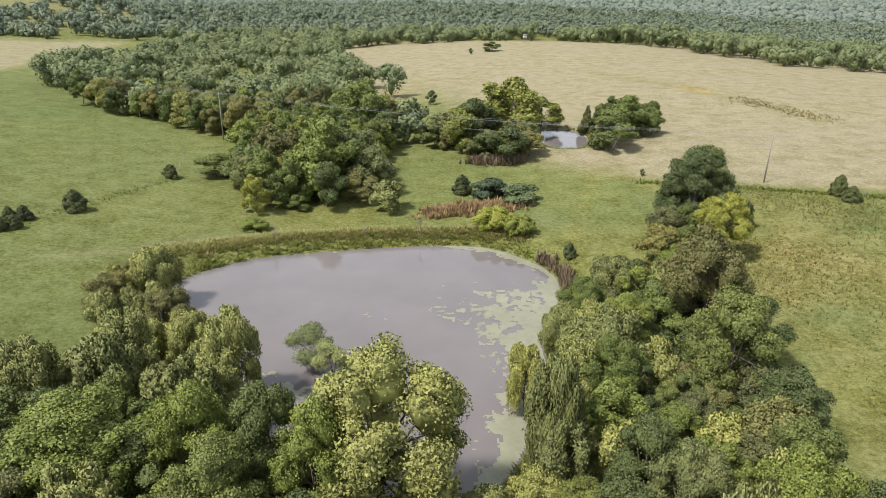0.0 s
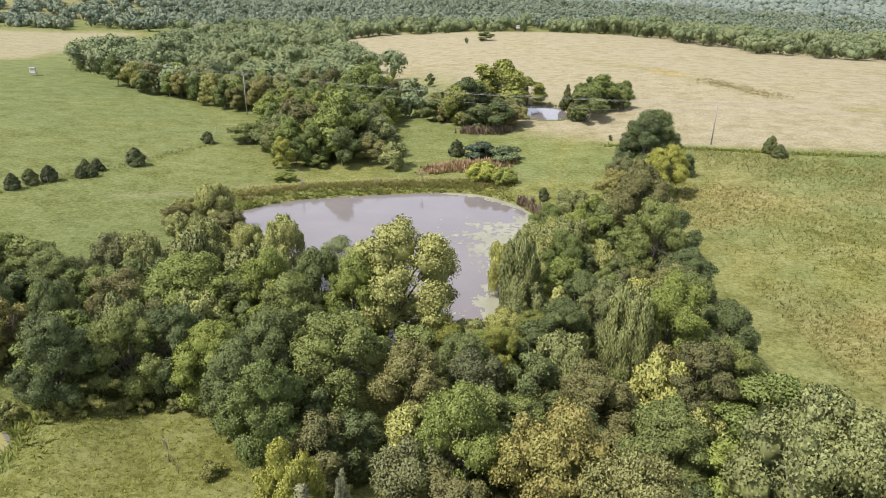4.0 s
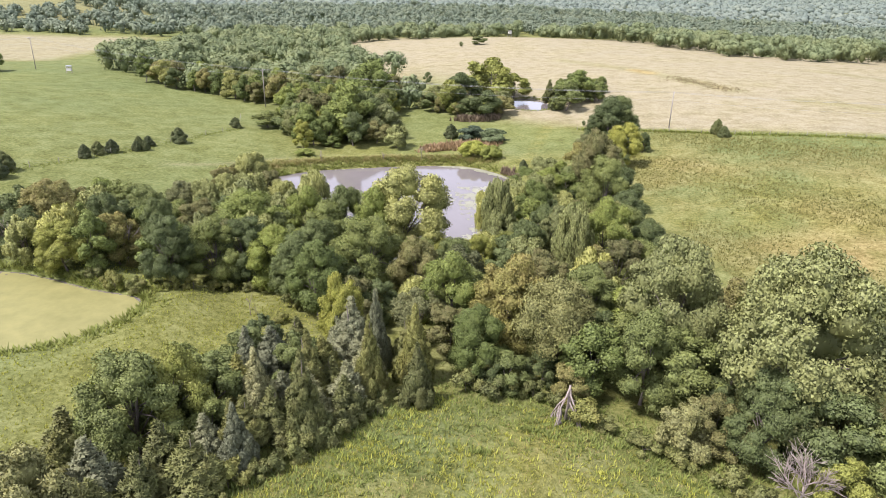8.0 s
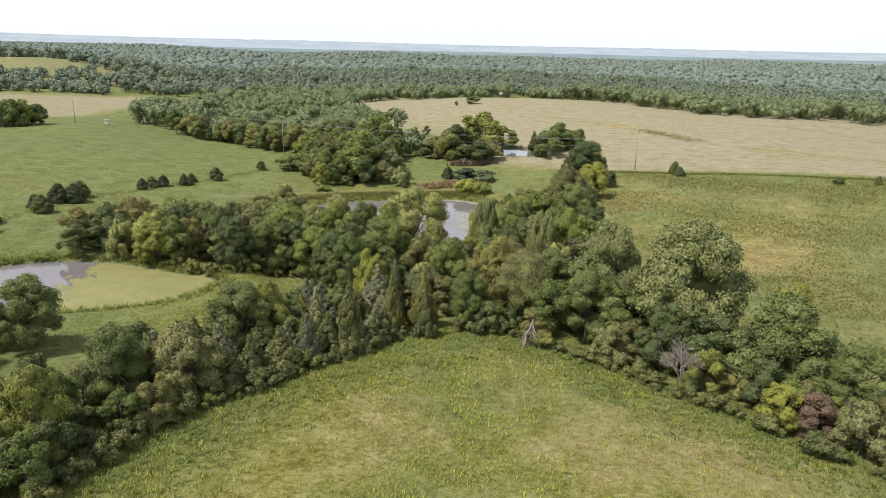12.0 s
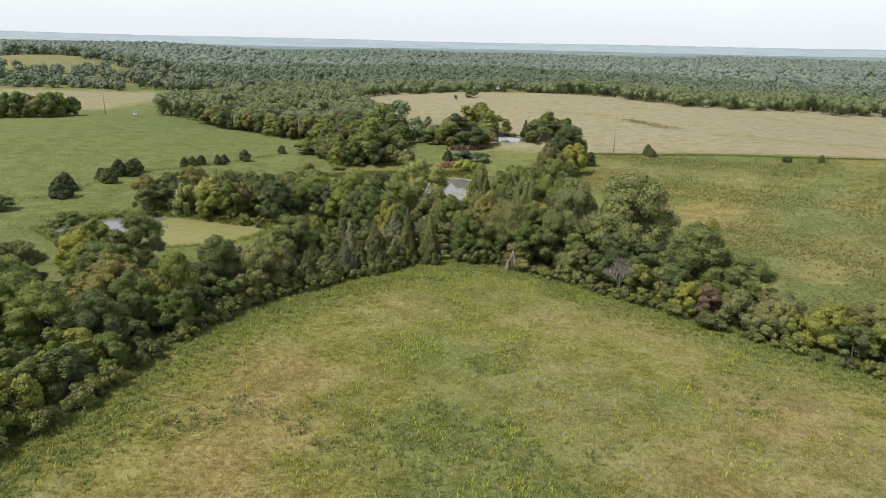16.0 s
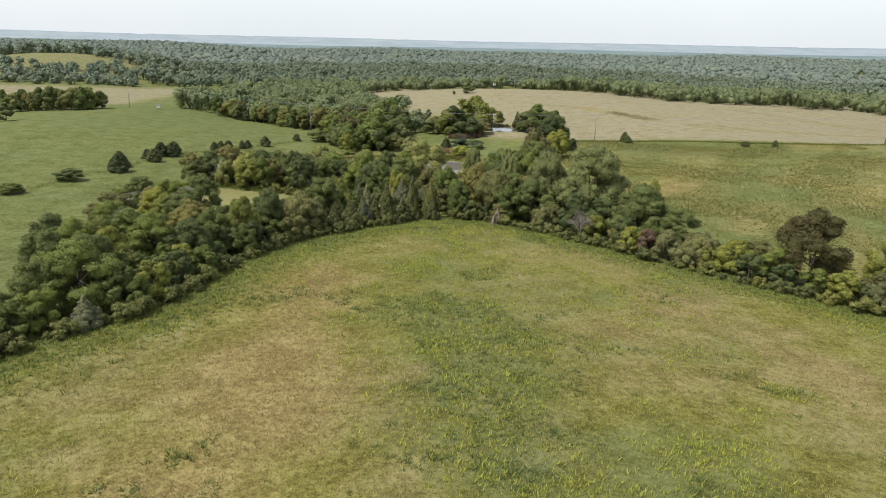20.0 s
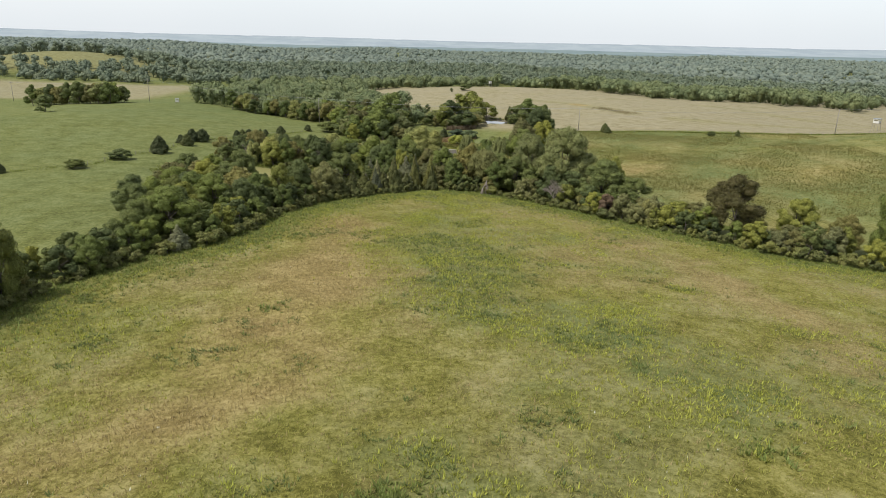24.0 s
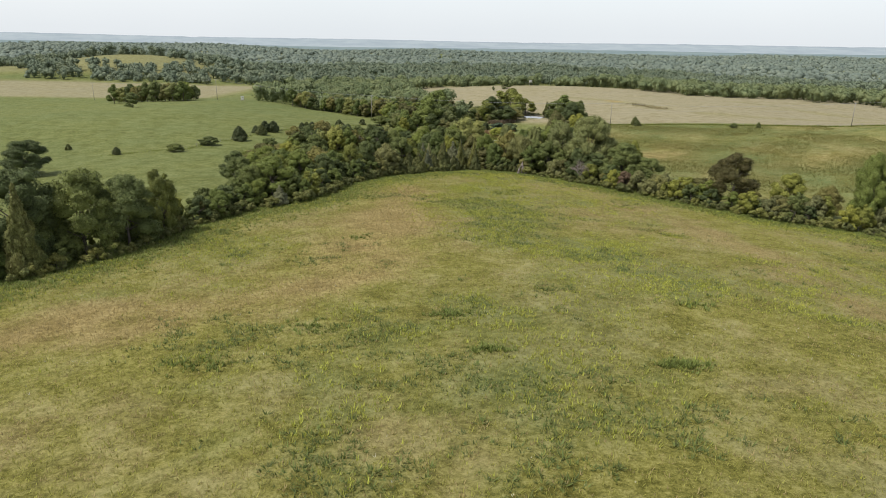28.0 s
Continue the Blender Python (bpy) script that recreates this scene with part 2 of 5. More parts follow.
LEAF = {
    "oak": leaf_material("leaf_dark_green", (0.126, 0.154, 0.052)),
    "lush": leaf_material("leaf_fresh_green", (0.158, 0.195, 0.050)),
    "pale": leaf_material("leaf_pale_green", (0.216, 0.232, 0.084)),
    "feather": leaf_material("leaf_grey_green", (0.172, 0.180, 0.072)),
    "tan": leaf_material("leaf_olive", (0.182, 0.180, 0.060), (0.25, 0.19, 0.08)),
    "yellow": leaf_material("leaf_yellow_green", (0.225, 0.240, 0.055)),
    "willow": leaf_material("leaf_willow", (0.262, 0.278, 0.095)),
    "sparse": leaf_material("leaf_willow_thin", (0.300, 0.330, 0.140)),
    "cream": leaf_material("leaf_cream_green", (0.225, 0.225, 0.088)),
    "cedar": leaf_material("needle_olive", (0.160, 0.168, 0.054), (0.21, 0.18, 0.06)),
    "gcedar": leaf_material("needle_grey", (0.210, 0.218, 0.118)),
    "rcedar": leaf_material("needle_dark_green", (0.105, 0.125, 0.048), (0.14, 0.13, 0.05)),
    "spruce": leaf_material("needle_blue_green", (0.105, 0.140, 0.075)),
    "bright": leaf_material("leaf_bright_green", (0.26, 0.29, 0.065)),
    "purple": leaf_material("leaf_purple_brown", (0.085, 0.078, 0.026), (0.11, 0.08, 0.034)),
    "brown": leaf_material("leaf_brown", (0.20, 0.135, 0.08), (0.25, 0.15, 0.09)),
    "shrub": leaf_material("leaf_shrub", (0.165, 0.178, 0.055), (0.24, 0.20, 0.075)),
}
BARK = plain_material("bark", (0.06, 0.05, 0.04), (0.17, 0.145, 0.12), 9)
DEADWOOD = plain_material("dead_wood", (0.17, 0.135, 0.115), (0.36, 0.31, 0.27), 8)
POLE_WOOD = plain_material("pole_wood", (0.19, 0.17, 0.15), (0.36, 0.33, 0.29), 5)
METAL = plain_material("galvanised_metal", (0.35, 0.36, 0.37), (0.55, 0.56, 0.57), 14, 0.45, 0.8)
WIRE = plain_material("wire_metal", (0.22, 0.23, 0.24), (0.34, 0.35, 0.36), 14, 0.5, 0.6)


def ground_material():
    m, nt, bsdf, out = nodes_of("grassland")
    at = nt.nodes.new("ShaderNodeAttribute")
    at.attribute_name = "cover"
    sep = nt.nodes.new("ShaderNodeSeparateColor")
    nt.links.new(at.outputs["Color"], sep.inputs[0])
    dry, lush, bare = sep.outputs[0], sep.outputs[1], sep.outputs[2]
    blades = noise_node(nt, 5.5, 4, 0.8)
    fine = noise_node(nt, 1.4, 6, 0.8)
    mid = noise_node(nt, 0.22, 5, 0.65)
    broad = noise_node(nt, 0.035, 4, 0.6)
    v = math_node(nt, "ADD", math_node(nt, "MULTIPLY", fine, 0.45), math_node(nt, "MULTIPLY", mid, 0.25))
    v = math_node(nt, "ADD", v, math_node(nt, "MULTIPLY", blades, 0.30))
    meadow = ramp_node(nt, v, [(0.43, (0.088, 0.084, 0.016)), (0.50, (0.190, 0.178, 0.042)), (0.57, (0.298, 0.274, 0.088))])
    straw = ramp_node(nt, v, [(0.41, (0.205, 0.176, 0.110)), (0.50, (0.276, 0.242, 0.160)), (0.59, (0.350, 0.310, 0.214))])
    green = ramp_node(nt, v, [(0.41, (0.062, 0.080, 0.022)), (0.50, (0.122, 0.148, 0.050)), (0.59, (0.184, 0.212, 0.084))])
    earth = ramp_node(nt, v, [(0.43, (0.160, 0.118, 0.040)), (0.50, (0.275, 0.210, 0.084)), (0.57, (0.388, 0.308, 0.138))])
    sway = math_node(nt, "MULTIPLY", math_node(nt, "SUBTRACT", math_node(nt, "ADD", mid, broad), 1.0), 0.9)
    f_dry = nt.nodes.new("ShaderNodeClamp")
    nt.links.new(math_node(nt, "ADD", dry, math_node(nt, "MULTIPLY", sway, 0.8)), f_dry.inputs[0])
    f_lush = nt.nodes.new("ShaderNodeClamp")
    nt.links.new(math_node(nt, "ADD", lush, math_node(nt, "MULTIPLY", sway, 0.6)), f_lush.inputs[0])
    col = mix_node(nt, f_dry.outputs[0], meadow, straw)
    col = mix_node(nt, f_lush.outputs[0], col, green)
    col = mix_node(nt, bare, col, earth)
    nt.links.new(col, bsdf.inputs["Base Color"])
    bsdf.inputs["Roughness"].default_value = 0.95
    bsdf.inputs["Specular IOR Level"].default_value = 0.1
    bump_node(nt, v, 0.9, 0.35, bsdf)
    return m


def water_material(name, body, rough):
    m, nt, bsdf, out = nodes_of(name)
    n = noise_node(nt, 0.09, 3)
    nt.links.new(ramp_node(nt, n, [(0.35, scaled(body, 0.93)), (0.65, scaled(body, 1.07))]), bsdf.inputs["Base Color"])
    bsdf.inputs["Roughness"].default_value = rough
    bsdf.inputs["IOR"].default_value = 1.33
    bsdf.inputs["Specular IOR Level"].default_value = 0.9
    bump_node(nt, noise_node(nt, 3.0, 3), 0.04, 0.05, bsdf)
    return m


GRASSLAND = ground_material()
WATER = water_material("pond_water", (0.165, 0.148, 0.145), 0.04)
SCUM = plain_material("algae_film", (0.19, 0.19, 0.13), (0.29, 0.29, 0.205), 0.8, 0.45, 0, 0.1)
DUCKWEED = plain_material("duckweed", (0.155, 0.150, 0.045), (0.245, 0.230, 0.080), 0.35, 0.7, 0, 0.1)
STRAW = plain_material("dry_reed", (0.22, 0.17, 0.10), (0.40, 0.33, 0.21), 4)


# ---- building blocks ----
def mesh_of(name, verts, faces, material, smooth=False):
    me = bpy.data.meshes.new(name)
    me.from_pydata(verts, [], faces)
    me.materials.append(material)
    if smooth:
        me.shade_smooth()
    me.update()
    return me


def part(name, me, parent, label=""):
    ob = new(name, me)
    ob.parent = parent
    if label:
        tagged(ob, label)
    return ob


def tube(points, radii, sides=6):
    """Vertices and faces of a tapered tube along the points."""
    verts, faces = [], []
    pts = [Vector(p) for p in points]
    for i, p in enumerate(pts):
        d = (pts[min(i + 1, len(pts) - 1)] - pts[max(i - 1, 0)]).normalized()
        u = d.orthogonal().normalized()
        v = d.cross(u)
        for k in range(sides):
            a = 2 * math.pi * k / sides
            verts.append(p + (u * math.cos(a) + v * math.sin(a)) * radii[i])
    for i in range(len(pts) - 1):
        for k in range(sides):
            a, b = i * sides + k, i * sides + (k + 1) % sides
            faces.append((a, b, b + sides, a + sides))
    faces.append(tuple(range(sides))[::-1])
    faces.append(tuple(range((len(pts) - 1) * sides, len(pts) * sides)))
    return verts, faces


def joined(pieces):
    verts, faces = [], []
    for v, f in pieces:
        o = len(verts)
        verts += [tuple(p) for p in v]
        faces += [tuple(i + o for i in face) for face in f]
    return verts, faces


def box(cx, cy, cz, sx, sy, sz):
    v = [(cx + a * sx / 2, cy + b * sy / 2, cz + c * sz / 2) for a in (-1, 1) for b in (-1, 1) for c in (-1, 1)]
    return v, [(0, 1, 3, 2), (4, 6, 7, 5), (0, 4, 5, 1), (2, 3, 7, 6), (0, 2, 6, 4), (1, 5, 7, 3)]


def ball_mesh(level):
    bm = bmesh.new()
    bmesh.ops.create_icosphere(bm, subdivisions=level, radius=1)
    v = np.array([p.co[:] for p in bm.verts])
    f = np.array([[q.index for q in face.verts] for face in bm.faces])
    bm.free()
    return v, f


BALLS = {1: ball_mesh(1)}


def unit_rows(a):
    return a / (np.linalg.norm(a, axis=1)[:, None] + 1e-9)


def leaf_cards(rng, centres, outward, size, length=1.0, droop=0.0, lift=0.0, ragged=0.72):
    """Pointed leaves (or leaf sprays) at the centres, turned roughly outward, with their normals."""
    n = len(centres)
    nor = unit_rows(outward + rng.normal(0, ragged, (n, 3)))
    along = rng.normal(0, 1, (n, 3)) + outward * lift
    along[:, 2] -= droop
    along = unit_rows(along - nor * (along * nor).sum(1)[:, None] * (0.8 if droop < 2 else 0.2))
    side = unit_rows(np.cross(nor, along))
    s = (size * rng.uniform(0.6, 1.35, n))[:, None]
    a, b = along * s * 0.5 * length, side * s * 0.36
    fold = nor * s * 0.12
    v = np.stack([centres - a * 0.8 + b * 1.25 - fold, centres - a * 0.8 - b * 1.25 + fold, centres + a], 1).reshape(-1, 3)
    f = np.arange(3 * n).reshape(-1, 3)
    return v, f, np.repeat(unit_rows(outward * 0.75 + nor), 3, axis=0)


def crown_data(seed, shape, height_m, radius, leaves, leaf, lumps):
    """A crown of boughs, each carrying leafy clumps, with gaps between them."""
    rng = np.random.default_rng(seed)
    low = {"broad": -0.02, "willow": 0.10, "cone": 0.06, "dome": 0.0, "wispy": 0.30}[shape]
    c, r, heart, big = [], [], [], []
    if shape == "cone":
        stout = radius > 0.42 * height_m
        for i in range(lumps):
            u = (i + 0.5) / lumps
            reach = radius * (1 - u) ** (0.55 if stout else 0.95)
            a = i * 2.4 + rng.uniform(-0.4, 0.4)
            k = reach * rng.uniform(0.35, 0.82)
            z = height_m * (low + (0.97 - low) * u)
            c.append((k * math.cos(a), k * math.sin(a), z))
            r.append(max(0.07 * radius, reach * 0.27 + 0.03 * radius))
            heart.append((0, 0, z - 0.25 * radius))
    else:
        mid, half = (height_m * 0.42, height_m * 0.56) if shape == "dome" else (height_m * (0.5 + low / 2), height_m * (0.5 - low / 2))
        boughs = max(5, lumps // 6)
        spin = rng.uniform(0, 6.28)
        for i in range(boughs):
            u = 0.95 if i == 0 else 1 - 1.95 * (i + rng.uniform(-0.4, 0.4)) / boughs
            ring = math.sqrt(max(0.04, 1 - u * u)) if u > 0 else 1 - 0.3 * u * u
            a = spin + i * 2.39996 + rng.uniform(-0.5, 0.5)
            br = radius * rng.uniform(0.30, 0.46) * (1.15 if lumps < 50 else 1)
            k = (radius * 1.02 - br) * ring * rng.uniform(0.72, 1.05)
            bc = np.array((k * math.cos(a), k * math.sin(a), mid + (half - br * 0.75) * u))
            out = bc - np.array((0, 0, mid - 0.3 * half))
            out /= np.linalg.norm(out) + 1e-9
            big.append((bc, br))
            for j in range(lumps // boughs):
                d = rng.normal(0, 1, 3) * 0.62 + out * 0.75 + np.array((0, 0, 0.3))
                d /= np.linalg.norm(d)
                c.append(bc + d * br * rng.uniform(0.45, 0.88))
                r.append(br * rng.uniform(0.34, 0.56) * (1.2 if lumps < 50 else 1))
                heart.append(bc - out * br * 0.3)
    c, r, heart = np.array(c), np.array(r), np.array(heart)
    squash = np.array([1, 1, 0.78]) if shape not in ("willow", "cone") else np.array([1, 1, 1.25])
    verts, faces, normals, base = [], [], [], 0
    bv, bf = BALLS[1]
    bn = unit_rows(bv)
    core = {"broad": 0.66, "willow": 0.5, "cone": 0.6, "dome": 0.66, "wispy": 0.45}[shape]
    for i in range(len(c)):
        v = bv * (r[i] * core) * rng.uniform(0.75, 1.2, (len(bv), 1)) * squash + c[i]
        v[:, 2] = np.maximum(v[:, 2], 0.05)
        verts.append(v)
        normals.append(bn)
        faces += (bf + base).tolist()
        base += len(v)
    # the leafy body of each bough
    bulk = {"broad": 0.64, "willow": 0.42, "dome": 0.64, "wispy": 0.34, "cone": 0.0}[shape]
    for bc, br in big:
        v = bv * br * bulk * rng.uniform(0.8, 1.15, (len(bv), 1)) * squash + bc
        v[:, 2] = np.maximum(v[:, 2], 0.05)
        verts.append(v)
        normals.append(bn)
        faces += (bf + base).tolist()
        base += len(v)
    if big:
        body_c, body_r = np.array([b for b, _ in big]), np.array([k for _, k in big]) * 0.82
        c_all, r, heart = np.concatenate([c, body_c]), np.concatenate([r, body_r]), np.concatenate([heart, body_c * [0.6, 0.6, 0.9]])
    else:
        c_all = c
    w = r ** 2
    pick = rng.choice(len(c_all), leaves, p=w / w.sum())
    d = rng.normal(0, 1, (leaves, 3))
    d[:, 2] = d[:, 2] * 0.85 + 0.3
    d = unit_rows(unit_rows(d) + 0.5 * unit_rows(c_all - heart)[pick])
    depth = rng.uniform(0.6, 1.15, leaves) if shape != "wispy" else rng.uniform(0.5, 1.4, leaves)
    pos = c_all[pick] + d * squash * (r[pick] * depth)[:, None]
    facing = unit_rows(d + 0.7 * unit_rows(pos - heart[pick]))
    if shape == "willow":
        hang = rng.random(leaves) < 0.5
        pos[hang, 2] -= rng.uniform(0, 0.16, hang.sum()) * height_m
        v, f, n = leaf_cards(rng, pos, facing, leaf, 1.7, 2.2)
    elif shape == "cone":
        v, f, n = leaf_cards(rng, pos, facing, leaf * 1.1, 2.6, -0.7, 1.4)
    elif shape == "wispy":
        v, f, n = leaf_cards(rng, pos, facing, leaf, 1.3)
    else:
        v, f, n = leaf_cards(rng, pos, facing, leaf, 1.1)
    v[:, 2] = np.maximum(v[:, 2], 0.03)
    verts.append(v)
    normals.append(n)
    faces += (f + base).tolist()
    return np.concatenate(verts), faces, c, np.concatenate(normals)


def trunk_data(seed, shape, height_m, radius, centres, thick, limbs=9):
    rng = np.random.default_rng(seed + 500)
    top = height_m * (0.62 if shape != "cone" else 0.93)
    bend = rng.normal(0, 0.05 * radius, 2)
    pts = [(bend[0] * u * 3, bend[1] * u * 3, top * u - 0.25 * (1 - u)) for u in (0, 0.06, 0.3, 0.6, 1)]
    pieces = [tube(pts, [thick * 1.5, thick, thick * 0.8, thick * 0.55, thick * 0.15], 7)]
    if shape != "cone":
        for k in rng.choice(len(centres), min(limbs, len(centres)), replace=False):
            u = rng.uniform(0.25, 0.75)
            s = Vector((bend[0] * u * 3, bend[1] * u * 3, top * u))
            e = Vector(centres[k].tolist())
            m = s.lerp(e, 0.5) + Vector((0, 0, 0.06 * height_m))
            pieces.append(tube([s, m, e], [thick * 0.45, thick * 0.28, thick * 0.08], 5))
    return joined(pieces)


# kind: shape, height, radius, name, category, label
KINDS = {
    "oak": ("broad", 11, 5.2, "broadleaf_tree", "tree", "broadleaf tree with a dense dark green crown in the thicket"),
    "lush": ("broad", 11, 5.2, "elm_tree", "tree", "broadleaf tree with a fresh mid-green leafy crown"),
    "pale": ("broad", 12, 6, "cottonwood_tree", "tree", "tall tree with a pale grey-green airy crown"),
    "feather": ("wispy", 12, 6, "locust_tree", "tree", "feathery grey-green tree with thin branches showing"),
    "tan": ("broad", 10, 4.8, "hedge_tree", "tree", "olive hedge tree with browning late-summer leaves"),
    "yellow": ("broad", 9, 4.4, "mulberry_tree", "tree", "rounded tree with yellow-green leaves in the hedgerow"),
    "willow": ("willow", 7.5, 3.5, "willow_tree", "tree", "yellow-green willow with drooping twigs at the pond"),
    "sparse": ("wispy", 8, 3.2, "willow_sapling", "tree", "thin young willow with sparse pale leaves at the water"),
    "cream": ("dome", 6, 3.6, "flowering_bush", "bush", "tall bush with cream-tinted pale green foliage"),
    "cedar": ("cone", 5, 1.9, "red_cedar", "tree", "olive-green conical red cedar with dense needles"),
    "gcedar": ("cone", 7, 2.6, "grey_cedar", "tree", "grey-green frosted cedar with a pointed crown"),
    "rcedar": ("cone", 3.6, 1.55, "young_cedar", "tree", "small dark green rounded cedar in the open pasture"),
    "spruce": ("dome", 3.5, 2.2, "juniper_bush", "bush", "dark blue-green spreading juniper bush on grass"),
    "bright": ("dome", 3.2, 3.2, "willow_bush", "bush", "bright yellow-green rounded willow bush beside the pond"),
    "purple": ("broad", 12, 5.5, "plum_tree", "tree", "dark purple-brown tree standing in the hedgerow"),
    "shrub": ("dome", 2.2, 1.7, "hedge_shrub", "bush", "low leafy olive-green shrub at the hedgerow's foot"),
    "brown": ("dome", 4.5, 2, "withered_tree", "tree", "withered small tree with brown dry leaves"),
}
MADE = {}


def prototype(kind, grade, variant):
    """The crown and trunk meshes of one kind of tree, built once. grade: 2 near, 1 middle, 0 far."""
    key = (kind, grade, variant)
    if key in MADE:
        return MADE[key]
    shape, hm, rad, *_ = KINDS[kind]
    seed = sum(map(ord, kind)) * 10 + variant + 3 * grade
    lumps = ({"cone": 24}.get(shape, 44), {"cone": 40}.get(shape, 64), {"cone": 60}.get(shape, 90))[grade]
    leaves = (9000, 14000, 32000)[grade]
    if kind == "sparse":
        leaves, lumps = leaves // 2, 26
    if kind == "shrub":
        leaves, lumps = 2400, 18
    size = (0.36 if shape != "cone" else 0.34) * (0.92, 0.70, 0.46)[grade] * (rad / 4.2) ** 0.5
    v, f, c, nor = crown_data(seed, shape, hm, rad, leaves, size, lumps)
    crown = mesh_of(kind + "_crown", v.tolist(), f, LEAF[kind], True)
    crown.normals_split_custom_set_from_vertices(nor)
    tv, tf = trunk_data(seed, shape, hm, rad, c, 0.022 * hm if kind != "sparse" else 0.11, (3, 4, 12)[grade])
    trunk = mesh_of(kind + "_trunk", tv, tf, BARK, True)
    MADE[key] = (crown, trunk)
    return MADE[key]


PLANT_RNG = random.Random(11)
PLANTED = []


def plant(kind, x, y, tall, wide, fill=False, near=False):
    shape, hm, rad, name, category, label = KINDS[kind]
    grade = 2 if near else 0 if y > 165 or abs(x) > 130 else 1 if fill else 2
    crown, trunk = prototype(kind, grade, PLANT_RNG.randrange(3 if grade == 1 else 2))
    root = new(name)
    root.matrix_basis = Matrix.LocRotScale((x, y, height(x, y)), Euler((0, 0, PLANT_RNG.uniform(0, 6.28))), (wide / rad, wide / rad, tall / hm))
    part("trunk", trunk, root)
    part("crown", crown, root)
    tagged(root, label, category)
    PLANTED.append((x, y, wide))
    return root


def inside(x, y, corners):
    hit = False
    for (ax, ay), (bx, by) in zip(corners, corners[1:] + corners[:1]):
        if (ay > y) != (by > y) and x < (bx - ax) * (y - ay) / (by - ay) + ax:
            hit = not hit
    return hit


def grove(corners, kinds, spacing, tall, seed, tries=900):
    """Fills a stand with trees between those already planted."""
    rng = random.Random(seed)
    xs, ys = [c[0] for c in corners], [c[1] for c in corners]
    for _ in range(tries):
        x, y = rng.uniform(min(xs), max(xs)), rng.uniform(min(ys), max(ys))
        if not inside(x, y, corners):
            continue
        h = rng.uniform(*tall)
        w = h * rng.uniform(0.42, 0.58)
        if any((x - px) ** 2 + (y - py) ** 2 < (spacing * 0.5 * (w + pw)) ** 2 for px, py, pw in PLANTED):
            continue
        if min(shore_distance(np.array([x]), np.array([y]), o)[0] for o, _ in OUTLINES) < 0.8:
            continue
        plant(rng.choice(kinds), round(x, 1), round(y, 1), round(h, 1), round(w, 1), True)


# ---- ground ----
def spaced(lo, hi, fine, out_lo, out_hi, grow):
    """Grid lines: even in the middle, ever wider outwards."""
    mid = list(np.arange(lo, hi + fine / 2, fine))
    s, v, left = fine, lo, []
    while v > out_lo:
        s *= grow
        v -= s
        left.append(v)
    s, v, right = fine, hi, []
    while v < out_hi:
        s *= grow
        v += s
        right.append(v)
    return np.array(left[::-1] + mid + right)


def near_line(x, y, points, width):
    """One on the line through the points, falling off over the width."""
    d = np.full(np.shape(x), 1e9)
    for (ax, ay), (bx, by) in zip(points, points[1:]):
        u = np.clip(((x - ax) * (bx - ax) + (y - ay) * (by - ay)) / ((bx - ax) ** 2 + (by - ay) ** 2), 0, 1)
        d = np.minimum(d, np.hypot(x - ax - u * (bx - ax), y - ay - u * (by - ay)))
    return np.exp(-(d / width) ** 2)


FENCE = [(40, 177), (59.5, 168.5), (90, 154.5), (127, 140.5), (160, 132), (230, 112)]
DAM_TOP = [(-62, 132), (-53, 137), (-45, 144), (-30, 151), (-10, 155), (6, 156), (18, 158)]
TERRACES = [[(60, 335), (81, 293), (92, 262), (105, 225)], [(118, 205), (150, 180), (185, 165)], [(170, 290), (205, 240), (250, 215)]]


MIDDLE = [(10, 22), (4, 0), (3, -30), (8, -55), (14, -72), (18, -90), (4, -114)]


